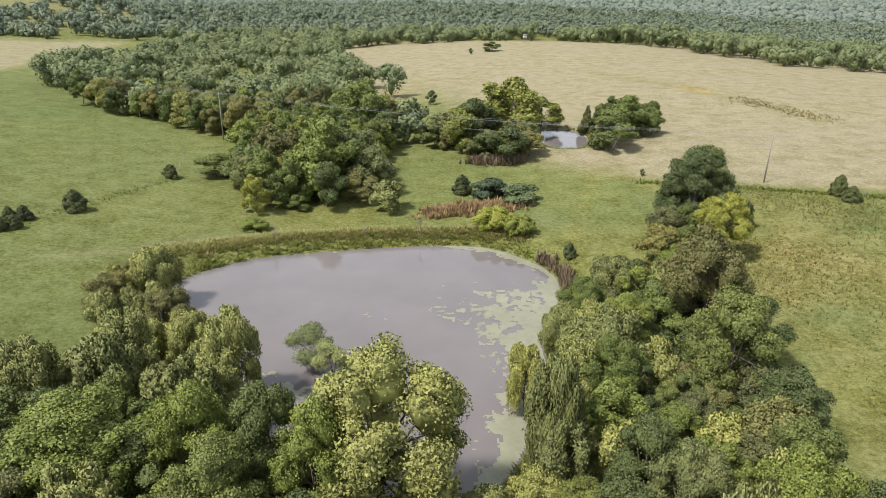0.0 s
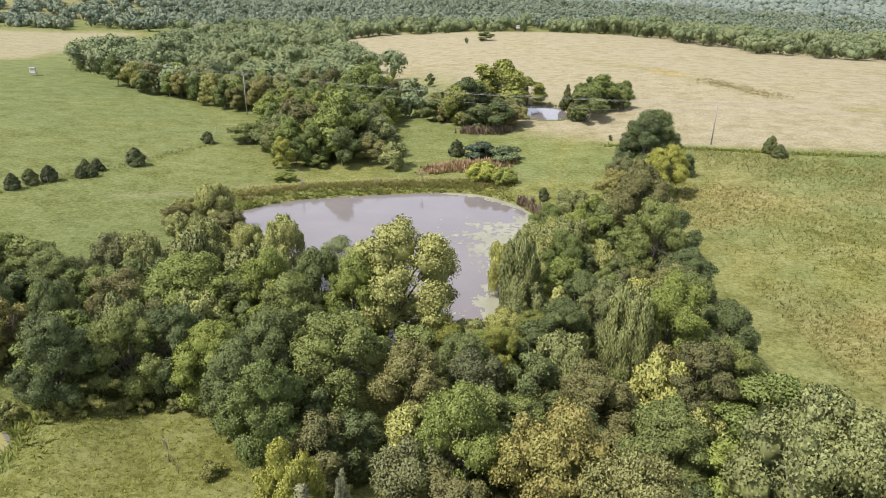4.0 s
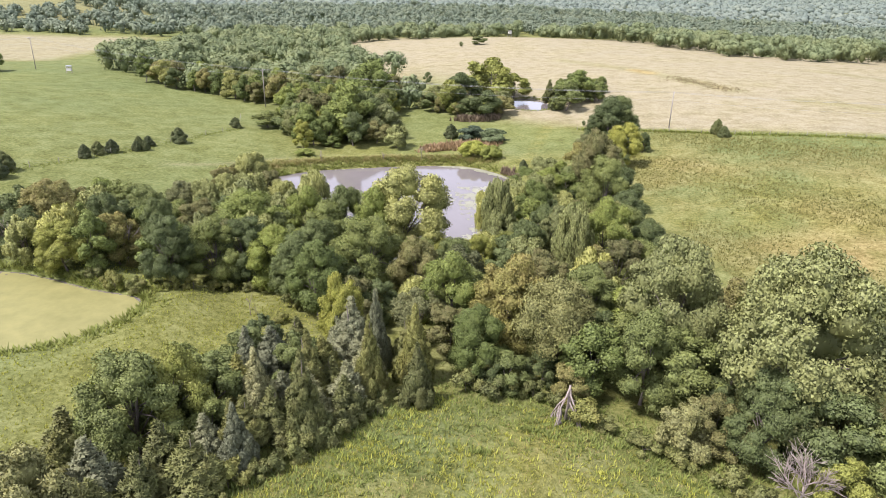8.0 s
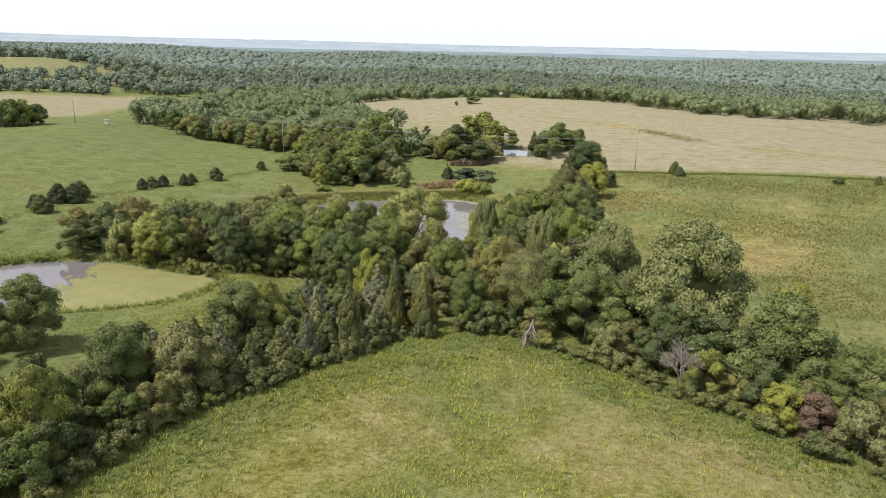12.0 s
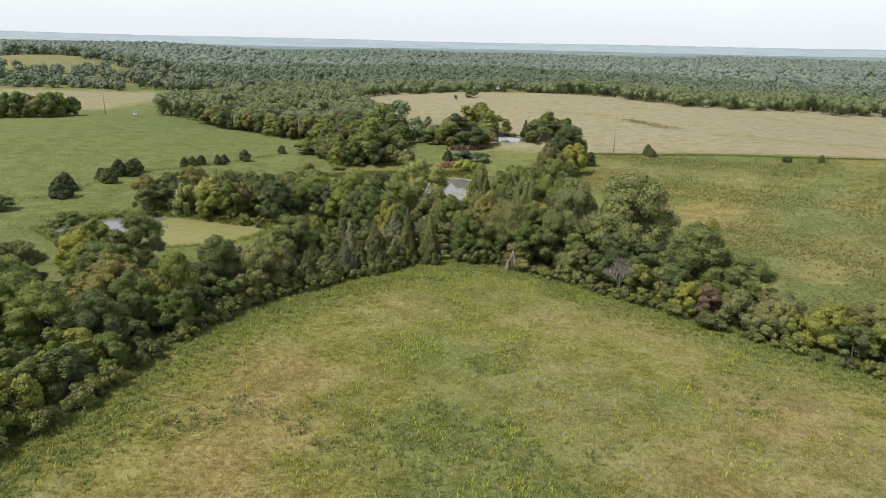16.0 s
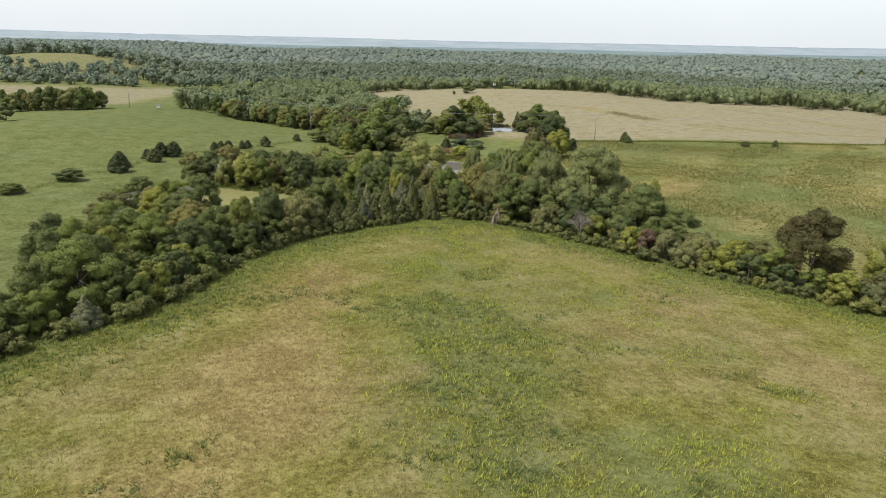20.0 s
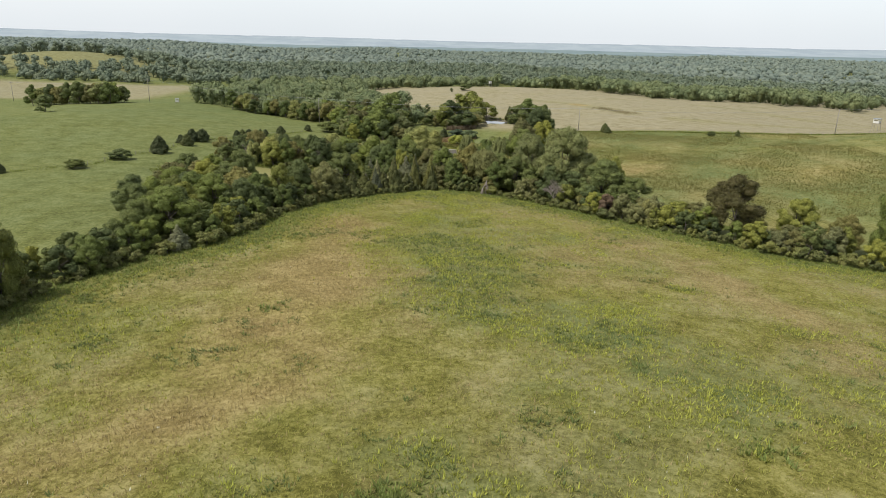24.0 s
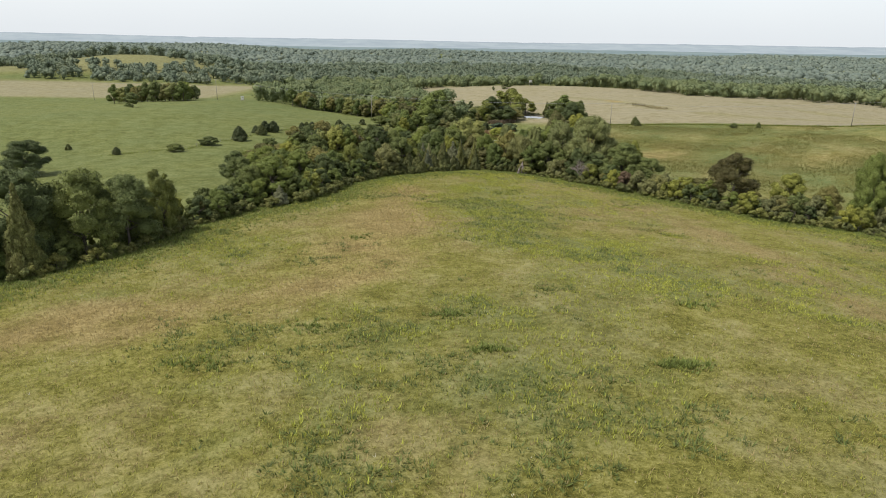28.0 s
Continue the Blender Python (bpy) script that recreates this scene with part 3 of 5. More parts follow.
def cover_of(x, y):
    """How dry, how lush and how bare the grass is."""
    f = in_field(x, y)
    field = step(-1, 2, f)
    f = np.clip(f, 0, 400)
    past_fence = np.interp(x, [-40, 40, 160, 400], [205, 178, 133, 60])
    hill = step(-3, 4, y - past_fence) * step(-14, 2, x + 17 + (y - 283) * 0.32) * step(200, 226, y + 0.9 * np.maximum(x, -30)) * (1 - step(500, 560, y))
    hill = hill * (1 - np.exp(-((x + 12) / 16) ** 2 - ((y - 245) / 45) ** 2))
    right_field = (1 - step(-3, 3, y - past_fence)) * step(34, 48, x) * (1 - field)
    left = (1 - step(-48, -30, x)) * (1 - field) * (1 - hill)
    meadow = step(-22, -10, x) * (1 - step(36, 48, x)) * step(150, 158, y) * (1 - hill)
    # dry streaks across the near field
    streak = near_line(x, y, [(-19, -14), (-18, -40), (-17, -62), (-19, -86), (-32, -98), (-48, -106)], 8.5)
    strip = near_line(x, y, [(29, 9), (32, -14), (41, -29), (48, -55), (48, -90)], 6.5)
    m_a, m_b, m_c = mottle(x, y, 15, 1), mottle(x, y, 5.5, 2), mottle(x, y, 34, 3)
    dry = field * np.clip(0.06 + 0.20 * strip + 0.16 * m_a + 0.12 * m_b, 0, 1)
    dry = dry + 0.82 * hill + right_field * (0.10 + 0.12 * ripple(x, y, 26, 0.7))
    dry = dry + 0.55 * near_line(x, y, DAM_TOP, 2.6) + 0.05 * left
    stubble = step(-200, -225, x) * step(345, 365, y) * (1 - step(505, 525, y)) + 0.6 * step(560, 580, y) * step(-250, -300, x)
    dry = dry + 0.75 * stubble
    for line in TERRACES:
        dry = dry - 0.25 * near_line(x, y, line, 5.0)
    dry = dry - 0.6 * near_line(x, y, FENCE, 1.6) * hill
    margin = np.exp(-(f / 11.0) ** 2) * field
    middle = near_line(x, y, MIDDLE, 10) * field
    lush = 0.82 * left + 0.12 * left * ripple(x, y, 40, 0.5) + 0.78 * meadow + 0.95 * margin * np.clip(0.75 + 0.5 * m_b, 0.2, 1) + 0.8 * middle * (1 - streak)
    lush = lush + 0.5 * (1 - field) * (1 - hill) * (1 - right_field) * (1 - left) * (1 - meadow) + right_field * (0.66 + 0.25 * m_b + 0.18 * m_c)
    lush = lush * (1 - 0.35 * field) + field * np.clip(0.45 * mottle(x, y, 12, 5) + 0.3 * m_c - 0.3 * m_b, -0.3, 0.7) * (1 - 0.8 * streak)
    lush = lush * (1 - 0.85 * stubble)
    for line in TERRACES:
        lush = lush + 0.10 * near_line(x, y, line, 4.0)
    for line, side in (([(33, 186), (27, 165), (21, 146)], 0.9), ([(33, 186), (27, 165), (21, 146)], -0.9), (DAM_TOP, 0.9), (DAM_TOP, -0.9)):
        lush = lush - 0.3 * near_line(x + side, y, line, 0.5)
    bare = 0.95 * near_line(x, y, TERRACES[0][1:], 3.0) * step(0.1, 0.6, ripple(x, y, 9, 0.4))
    bare = bare + field * np.clip(1.0 * streak + 0.6 * strip + 0.32 * m_a + 0.28 * m_b - 0.10 - 0.35 * middle, 0, 0.92) * (1 - margin)
    bare = bare + right_field * np.clip(0.10 + 0.30 * m_a, 0, 0.45) + 0.75 * right_field * np.exp(-((x - 68) / 11) ** 2 - ((y - 77) / 11) ** 2) * np.clip(0.8 + 0.6 * m_b, 0, 1)
    # trampled, shaded floor of the thickets
    return np.clip(dry, 0, 1), np.clip(lush, 0, 1), np.clip(bare, 0, 1)


def build_ground():
    xs = spaced(-120, 130, 1.7, -4700, 4700, 1.075)
    ys = spaced(-185, 240, 1.7, -1200, 4700, 1.055)
    gx, gy = np.meshgrid(xs, ys)
    gz = heights(gx.ravel(), gy.ravel())
    nx, ny = len(xs), len(ys)
    i = np.arange(nx * ny).reshape(ny, nx)
    faces = np.stack([i[:-1, :-1], i[:-1, 1:], i[1:, 1:], i[1:, :-1]], -1).reshape(-1, 4)
    me = mesh_of("ground", np.stack([gx.ravel(), gy.ravel(), gz], 1).tolist(), faces.tolist(), GRASSLAND, True)
    dry, lush, bare = cover_of(gx.ravel(), gy.ravel())
    a = me.color_attributes.new("cover", "FLOAT_COLOR", "POINT")
    a.data.foreach_set("color", np.stack([dry, lush, bare, np.ones_like(dry)], 1).ravel())
    return tagged(new("ground", me), "rolling grassland of meadow, pasture and dry hay hill", "ground", kind="structure")


build_ground()


def build_water(name, outline, level, material, label):
    v = [(x, y, level) for x, y in outline]
    me = mesh_of(name, v, [tuple(range(len(v)))], material)
    return tagged(new(name, me), label, "water", kind="structure")


build_water("water_main", OUTLINES[0][0], -9.3, WATER, "calm farm pond reflecting the pale grey sky")
build_water("water_algae", OUTLINES[1][0], -2.7, WATER, "small farm pond partly covered with yellow duckweed")
build_water("water_far", OUTLINES[2][0], -6.0, WATER, "small bright pond among trees below the hay hill")

# ---- trees ----
plant("oak", -68.9, -77.4, 7.6, 5.1)
plant("oak", -119.9, 0.3, 9, 6.3)
plant("gcedar", -30.9, 3.9, 2, 0.9)
plant("brown", 39.2, 12.9, 5.2, 2.4)
plant("cedar", -16.2, 25.9, 6.3, 1.8)
plant("cedar", -11.3, 29.9, 9.2, 2.3)
plant("gcedar", -15.9, 32.3, 8, 2.4)
plant("cedar", -12.1, 36.5, 8, 2.4)
plant("rcedar", -115.0, 36.5, 2.5, 1.6)
plant("gcedar", -18.0, 37.1, 8, 2.6)
plant("cedar", -1.8, 37.1, 6.9, 2)
plant("cedar", -6.5, 37.9, 9.2, 1.9)
plant("cedar", -2.2, 41.6, 9.2, 2.4)
plant("rcedar", -134.8, 43.5, 2, 1.2)
plant("gcedar", -9.9, 45.2, 8, 2.8)
plant("oak", -100.1, 45.2, 2.5, 3.4)
plant("gcedar", -6.5, 45.7, 9.2, 1.8)
plant("oak", -96.0, 63.3, 3, 4)
plant("rcedar", -89.6, 77.7, 5, 3.1)
plant("rcedar", -92.4, 84.7, 4.5, 2.8)
plant("willow", -41.1, 94.7, 8, 3.4)
plant("rcedar", -87.2, 95.7, 4, 2.5)
plant("rcedar", -90.4, 98.9, 3, 1.9)
plant("willow", 17.3, 105.4, 6.9, 4.8)
plant("rcedar", -88.7, 105.5, 4.5, 2.8)
plant("rcedar", -85.9, 107.0, 4.5, 2.8)
plant("lush", 21.3, 108.5, 8.7, 4.1)
plant("rcedar", -87.1, 112.0, 4, 2.5)
plant("tan", 32.4, 116.8, 12.2, 5.8)
plant("rcedar", -79.2, 128.5, 3, 1.6)
plant("rcedar", -78.1, 132.2, 3, 1.8)
plant("rcedar", 121.9, 134.7, 2.5, 1.3)
plant("rcedar", -76.4, 135.6, 3, 1.8)
plant("oak", 112.0, 136.8, 2, 1.9)

plant("rcedar", -72.8, 140.1, 2.5, 1.3)
plant("rcedar", 20.3, 141.4, 2.6, 1.3)
plant("rcedar", -71.4, 141.7, 2.5, 1.3)
plant("rcedar", -74.2, 144.8, 2.5, 1.3)
plant("rcedar", -72.3, 145.9, 2.5, 1.6)
plant("oak", 50.8, 147.6, 4.8, 2)
plant("oak", 42.5, 149.5, 13.7, 6.6)
plant("bright", 13.2, 151.7, 3, 3.3)
plant("lush", -35.2, 153.2, 2, 3)
plant("rcedar", -67.6, 153.4, 4, 2.5)
plant("bright", 8.6, 154.9, 3.5, 4.4)
plant("rcedar", 74.5, 157.3, 3, 1.9)
plant("rcedar", 74.3, 161.3, 4, 2)
plant("lush", -30.1, 166.3, 3, 2.5)
plant("willow", -12.1, 166.8, 5.8, 4.1)
plant("oak", -176.4, 169.3, 7, 4.9)
plant("spruce", 14.6, 169.4, 3.5, 4.2)
plant("tan", -18.4, 172.5, 6, 4.2)
plant("spruce", 9.1, 173.4, 3.5, 4.3)
plant("lush", -25.3, 175.1, 6, 4.2)
plant("rcedar", 3.1, 176.4, 4, 2.5)
plant("oak", -30.4, 178.0, 8.7, 6.1)
plant("rcedar", -39.3, 178.6, 5, 3.1)
plant("oak", -42.7, 179.2, 8.7, 6.1)
plant("lush", -26.8, 179.7, 15.2, 7.5)
plant("rcedar", -60.9, 180.7, 3, 1.9)
plant("oak", 42.4, 180.8, 1.5, 0.7)
plant("oak", -21.3, 182.5, 12.2, 6.3)
plant("tan", -38.3, 184.4, 12.2, 6.1)
plant("oak", -52.6, 185.9, 4.8, 5.2)
plant("oak", 14.3, 197.9, 8.7, 5.5)
plant("tan", 20.2, 201.4, 6, 4.2)
plant("oak", 9.2, 201.7, 6, 4.2)
plant("oak", 40.6, 202.2, 8.7, 6.1)
plant("rcedar", 37.9, 203.6, 5, 3.1)
plant("yellow", 3.7, 209.4, 10.2, 5.1)
plant("oak", 7.3, 212.3, 12.2, 6.7)
plant("lush", 46.0, 213.8, 10.2, 7.1)
plant("oak", -2.8, 215.2, 6, 4.2)
plant("yellow", 16.8, 223.2, 13.7, 9.6)
plant("cedar", 38.4, 224.5, 7.8, 2.8)
plant("lush", -24.2, 227.9, 15.2, 8.1)
plant("yellow", 26.3, 229.2, 8.4, 5.9)
plant("oak", -6.1, 274.5, 4.8, 2)
plant("oak", 11.6, 413.0, 3, 1.5)
plant("oak", 23.2, 420.8, 4.8, 5.6)

# thickets and hedgerows: each crown by kind, place, height and half width
for kind, x, y, tall, wide in (
        ("lush", -30.6, 82.8, 10.1, 6.6), ("lush", -14.8, 56.7, 10.2, 4.0), ("oak", -9.7, 64.9, 11.7, 5.4), ("tan", -2.9, 63.4, 9.5, 4.2), ("willow", 19.2, 70.9, 12.1, 2.8),
        ("yellow", -10.4, 46.7, 9.9, 2.8), ("gcedar", -9.0, 44.5, 8.6, 3.8), ("gcedar", -6.5, 44.2, 9.6, 1.7), ("cedar", -3.0, 45.0, 6.4, 2.3), ("feather", 12.7, 44.0, 10.6, 4.6),
        ("tan", 8.4, 49.3, 12.3, 4.6), ("pale", 24.8, 45.3, 15.6, 5.8), ("oak", -48.8, 73.8, 9.5, 3.6), ("oak", -39.1, 70.8, 10.6, 3.4), ("yellow", 5.8, 72.4, 7.6, 2.6),
        ("tan", 24.6, 64.4, 9.3, 4.0), ("lush", 24.6, 74.4, 12.1, 4.4), ("pale", 18.7, 78.2, 10.2, 3.6), ("tan", -57.9, 76.2, 10.3, 5.2), ("yellow", -50.2, 65.2, 7.1, 3.8),
        ("tan", -61.9, 85.0, 8.4, 4.4), ("cream", -26.7, 15.1, 8.1, 4.0), ("yellow", -21.7, 28.5, 9.0, 3.2), ("oak", -24.1, 26.5, 9.6, 4.4), ("oak", -32.0, 11.6, 8.7, 3.5),
        ("oak", -49.2, 25.6, 8.8, 4.6), ("gcedar", -15.7, 25.1, 6.5, 2.0), ("pale", 32.9, 34.2, 18.3, 7.8), ("oak", 40.8, 24.4, 11.4, 6.8), ("yellow", 43.8, 29.0, 11.7, 3.4),
        ("cream", 48.8, 10.9, 5.4, 3.4), ("cream", 44.3, 6.7, 4.1, 2.4), ("purple", 62.5, -1.7, 12.4, 6.6), ("yellow", 53.9, 7.3, 5.3, 3.2), ("yellow", 76.4, -1.4, 9.0, 4.2),
        ("tan", 82.4, -8.9, 8.0, 3.8), ("lush", 90.3, -13.2, 16.3, 4.8), ("oak", -66.0, 36.5, 6.6, 3.6), ("tan", -60.5, 31.0, 5.6, 3.8), ("lush", -56.0, 25.5, 7.6, 3.5), ("yellow", -33.8, 0.7, 9.0, 2.9), ("tan", -60.3, 10.9, 7.3, 4.2),
        ("yellow", -47.7, -16.9, 7.6, 2.9), ("lush", -44.8, -9.6, 8.0, 4.0), ("oak", -38.8, -10.5, 7.1, 3.7), ("oak", -60.8, -8.4, 7.4, 3.7), ("lush", -45.0, -30.4, 9.0, 5.2),
        ("gcedar", -42.0, -35.5, 4.1, 2.4), ("yellow", -47.6, -26.2, 7.0, 3.7), ("oak", -50.9, -38.1, 5.2, 2.8), ("lush", -50.7, -47.1, 5.4, 2.9), ("yellow", -56.1, -59.0, 11.0, 3.3),
        ("oak", -58.8, -65.6, 11.4, 5.5), ("lush", -37.8, -2.8, 7.2, 3.5), ("tan", -43.0, 4.8, 7.4, 3.9), ("lush", -35.2, 5.5, 6.6, 2.9), ("oak", -53.2, -0.3, 6.6, 3.9),
        ("yellow", -51.5, 13.5, 6.7, 3.3), ("oak", -51.6, -18.8, 6.4, 3.7), ("pale", -5.0, 83.2, 16.4, 7.8), ("tan", 31.5, 112.5, 15.0, 5.4), ("oak", 30.2, 99.5, 12.6, 5.2),
        ("lush", 16.8, 96.8, 9.6, 3.6), ("yellow", 43.0, 137.1, 10.2, 4.6), ("oak", 45.2, 153.5, 13.0, 6.2), ("oak", -16.5, 69.0, 9.8, 4.4), ("lush", -22.5, 66.5, 9.2, 4.2),
        ("oak", -31.0, 67.0, 9.4, 4.2), ("oak", -17.0, 77.0, 10.6, 4.4), ("tan", -36.5, 79.5, 9.0, 4.2), ("oak", -46.5, 83.0, 9.0, 4.4), ("oak", -14.8, 84.0, 11.8, 4.2), ("lush", -21.0, 83.5, 11.2, 4.2),
        ("lush", 1.5, 53.5, 10.8, 4.2), ("oak", 18.0, 54.0, 9.4, 4.4), ("oak", 2.0, 69.0, 8.0, 3.8), ("tan", 14.0, 62.0, 8.6, 4.0), ("willow", 12.0, 68.5, 8.0, 3.4),
        ("tan", 29.0, 53.0, 10.0, 4.6), ("oak", 20.5, 38.5, 9.8, 4.2), ("oak", 28.5, 29.5, 9.0, 3.8), ("lush", 4.5, 43.0, 8.2, 3.4), ("oak", -63.5, -70.0, 13.5, 5.8),
        ("oak", -70.0, -75.5, 14.5, 6.5), ("cedar", -66.5, -80.5, 13.5, 3.3), ("oak", -76.0, -84.0, 14.5, 6.9), ("oak", -80.5, -92.5, 14.0, 6.9), ("lush", -62.0, -62.0, 10.0, 3.7),
        ("tan", 66.0, -4.0, 5.0, 3.6), ("tan", 71.5, -7.0, 4.6, 3.4), ("oak", 98.0, -15.5, 8.0, 4.4), ("tan", 104.0, -19.0, 7.0, 4.2),
        ("lush", -55.0, -12.0, 7.6, 4.0), ("oak", -56.5, -18.0, 7.2, 3.9), ("yellow", -52.0, -10.0, 7.6, 3.7), ("lush", -50.0, -5.0, 7.6, 3.9), ("oak", -47.0, -22.5, 7.8, 3.9),
        ("lush", -56.0, 2.0, 7.6, 4.0), ("oak", -47.0, 10.0, 7.6, 3.9), ("yellow", -55.0, 18.0, 7.2, 3.5), ("oak", -48.5, -33.5, 7.6, 3.5), ("tan", -42.0, -4.0, 7.4, 3.7),
        ("oak", 32.0, 90.5, 9.0, 4.4), ("oak", 30.0, 83.0, 8.6, 4.2), ("oak", 31.0, 74.5, 8.6, 4.0), ("oak", 35.0, 106.0, 9.0, 4.6), ("tan", 33.5, 47.0, 10.5, 4.8),
        ("oak", 36.0, 38.5, 9.5, 4.2), ("oak", 46.5, 18.0, 8.4, 4.6), ("tan", 57.5, 6.5, 5.6, 3.8), ("oak", 28.0, 66.0, 8.4, 3.8),
        ("oak", -35.5, 62.8, 9.0, 3.8), ("oak", -18.5, 62.0, 9.4, 4.0), ("oak", -27.0, 68.8, 9.4, 4.2), ("lush", -10.0, 80.5, 12.4, 4.0), ("willow", 9.8, 88.8, 12.4, 2.8), ("willow", 3.5, 80.0, 4.4, 3.0), ("willow", 7.6, 81.5, 4.6, 3.0), ("yellow", 0.5, 77.5, 5.4, 3.0), ("yellow", 11.0, 79.0, 6.0, 3.2), ("lush", 4.5, 76.0, 5.0, 3.0), ("oak", 13.5, 76.0, 8.4, 3.8), ("oak", 17.0, 83.5, 8.6, 3.8)):
    plant(kind, x, y, tall, wide)

# willows round the main pond
for kind, x, y, tall, wide in (
        ("willow", -41.2, 124.2, 8.0, 3.8), ("tan", -34.5, 111.5, 7.2, 4.0), ("willow", -23.6, 101.4, 11.0, 3.5),
        ("willow", -30.5, 108.0, 6.5, 3.2), ("sparse", -16.6, 109.4, 6.6, 3.0), ("sparse", -13.4, 106.6, 6.2, 2.6), ("willow", 8.8, 100.6, 8.6, 2.4), ("willow", 14.4, 112.5, 6.2, 2.8),
        ("willow", 13.6, 98.4, 8.5, 3.6), ("willow", 23.0, 123.0, 7.2, 3.8), ("willow", 18.6, 104.5, 8.5, 4.2), ("lush", 17.8, 117.5, 7.0, 3.6),
        ("willow", 18.2, 110.5, 6.5, 3.2), ("willow", -35.0, 100.5, 8.5, 4.0), ("willow", 10.5, 87.5, 7.0, 3.2)):
    plant(kind, x, y, tall, wide, near=True)
PLANTED += [(-62.5, 222.5, 5), (-60.5, 215, 5), (-58.5, 208, 4)]
MIXED = ["oak", "lush", "tan", "oak", "willow", "feather", "lush", "oak"]
grove([(-70, 67), (-55, 67), (-42, 64), (-30, 69), (-20, 67), (-8, 52), (-2, 46), (12, 42), (22, 34), (32, 24), (38, 34), (33, 46), (29, 66), (28, 84), (25, 96), (14, 92), (9, 78), (6, 71), (-6, 74), (-14, 80), (-24, 92), (-30, 97), (-40, 96), (-54, 92), (-68, 88)], MIXED, 0.95, (5.0, 8.5), 1)
grove([(14, 92), (29, 86), (35, 104), (38, 121), (46, 150), (43, 156), (35, 140), (22, 124), (17, 112)], MIXED, 1.0, (4.5, 8), 2)
grove([(-30, 105), (-22, 99), (-36, 121), (-43, 133), (-48, 126), (-44, 110)], ["willow", "willow", "tan", "willow"], 1.0, (3, 5), 3)
grove([(-4, 39), (-14, 26), (-27, 10), (-36, 14), (-30, 26), (-24, 40), (-16, 48)], ["cedar", "gcedar", "cedar", "oak", "cedar"], 0.9, (4.5, 7), 14)
grove([(-27, 9.5), (-33, -8), (-38, -30), (-46.5, -40), (-53, -50), (-60, -72), (-69, -86), (-75, -84), (-67, -64), (-60, -48), (-52, -35), (-52, -10), (-48, 8), (-36, 14)], ["oak", "lush", "yellow", "lush", "oak", "tan"], 0.85, (3.4, 5.6), 4)
grove([(4, 40), (12, 38.5), (27, 25), (37, 12), (49, 1), (67, -14), (85, -21), (111, -28), (113, -22), (88, -13), (70, -6), (54, 10), (44, 24), (30, 38), (10, 46)], ["oak", "tan", "lush", "cream", "yellow", "oak"], 0.85, (3.5, 6), 5)
grove([(-47, 186), (-38, 162), (-16, 170), (-16, 222), (-54, 222)], ["lush", "pale", "lush", "oak", "yellow"], 1.0, (6, 10.5), 6, 900)
grove([(-66, 228), (-16, 222), (-18, 256), (-105, 262), (-125, 254), (-105, 247)], ["oak", "lush", "lush", "pale", "tan"], 1.1, (7, 11), 10, 500)
grove([(-9, 218), (5, 203), (17, 198), (21, 208), (20, 225), (26, 238), (20, 250), (0, 240)], ["yellow", "lush", "tan", "pale"], 1.0, (4, 6.5), 7)
grove([(41, 226), (41, 210), (53, 211), (59, 232), (48, 242)], ["oak", "lush"], 1.05, (4, 6), 9)
grove([(-246, 272), (-186, 250), (-178, 264), (-240, 296)], ["oak", "lush", "tan", "pale"], 1.0, (7.5, 12), 8)
plant("oak", -262.0, 318.0, 7.5, 5.0)
plant("lush", -255.0, 324.0, 7.0, 4.5)

plant("lush", -27.0, 176.0, 15.0, 7.5)
plant("willow", -24.5, 96.0, 7.0, 3.6)

def shrub_row(line, gap, seed, inward):
    """Low shrubs along the foot of a hedgerow."""
    rng = random.Random(seed)
    for (ax, ay), (bx, by) in zip(line, line[1:]):
        n = int(math.hypot(bx - ax, by - ay) / gap)
        for k in range(n):
            u = (k + rng.random()) / n
            x, y = ax + (bx - ax) * u, ay + (by - ay) * u + inward + rng.uniform(-0.8, 1.2)
            h = rng.uniform(1.1, 2.6)
            plant("shrub", round(x, 1), round(y, 1), round(h, 1), round(h * rng.uniform(0.6, 0.95), 1), True)


shrub_row(FIELD_LEFT[:9], 1.9, 71, 1.2)
shrub_row(FIELD_RIGHT[:8], 1.9, 72, 1.2)
shrub_row([(-46, 63), (-40, 59.5), (-34, 59), (-28, 64.5), (-22, 65.5), (-18, 59), (-20, 53)], 2.2, 73, 0.4)

# ---- woods beyond ----
CREST_X = [-80, 10, 80, 135, 150, 165, 220, 330, 600, 1500]
CREST_Y = [470, 512, 530, 470, 405, 352, 332, 305, 260, 150]


def wooded(x, y):
    front = np.interp(x, [-165, -131, -105, -68, -54], [300, 262, 250, 228, 210])
    left = (x > -165) & (x < -17 - (y - 283) * 0.32) & (y > front) & (y < 475)
    back = np.where(x < -165, y > 520, y > np.interp(x, CREST_X, CREST_Y))
    hay = ((x - HAY_X - 10) / 80) ** 2 + ((y - HAY_Y + 45) / 48) ** 2 < 1
    hay |= ((x - 900) / 160) ** 2 + ((y - 1150) / 45) ** 2 < 1
    hay |= ((x + 120) / 130) ** 2 + ((y - 1350) / 40) ** 2 < 1
    hay |= ((x - 1150) / 150) ** 2 + ((y - 1500) / 90) ** 2 < 1
    return (left | (back & (x < -165)) | (back & (x >= -165))) & ~hay


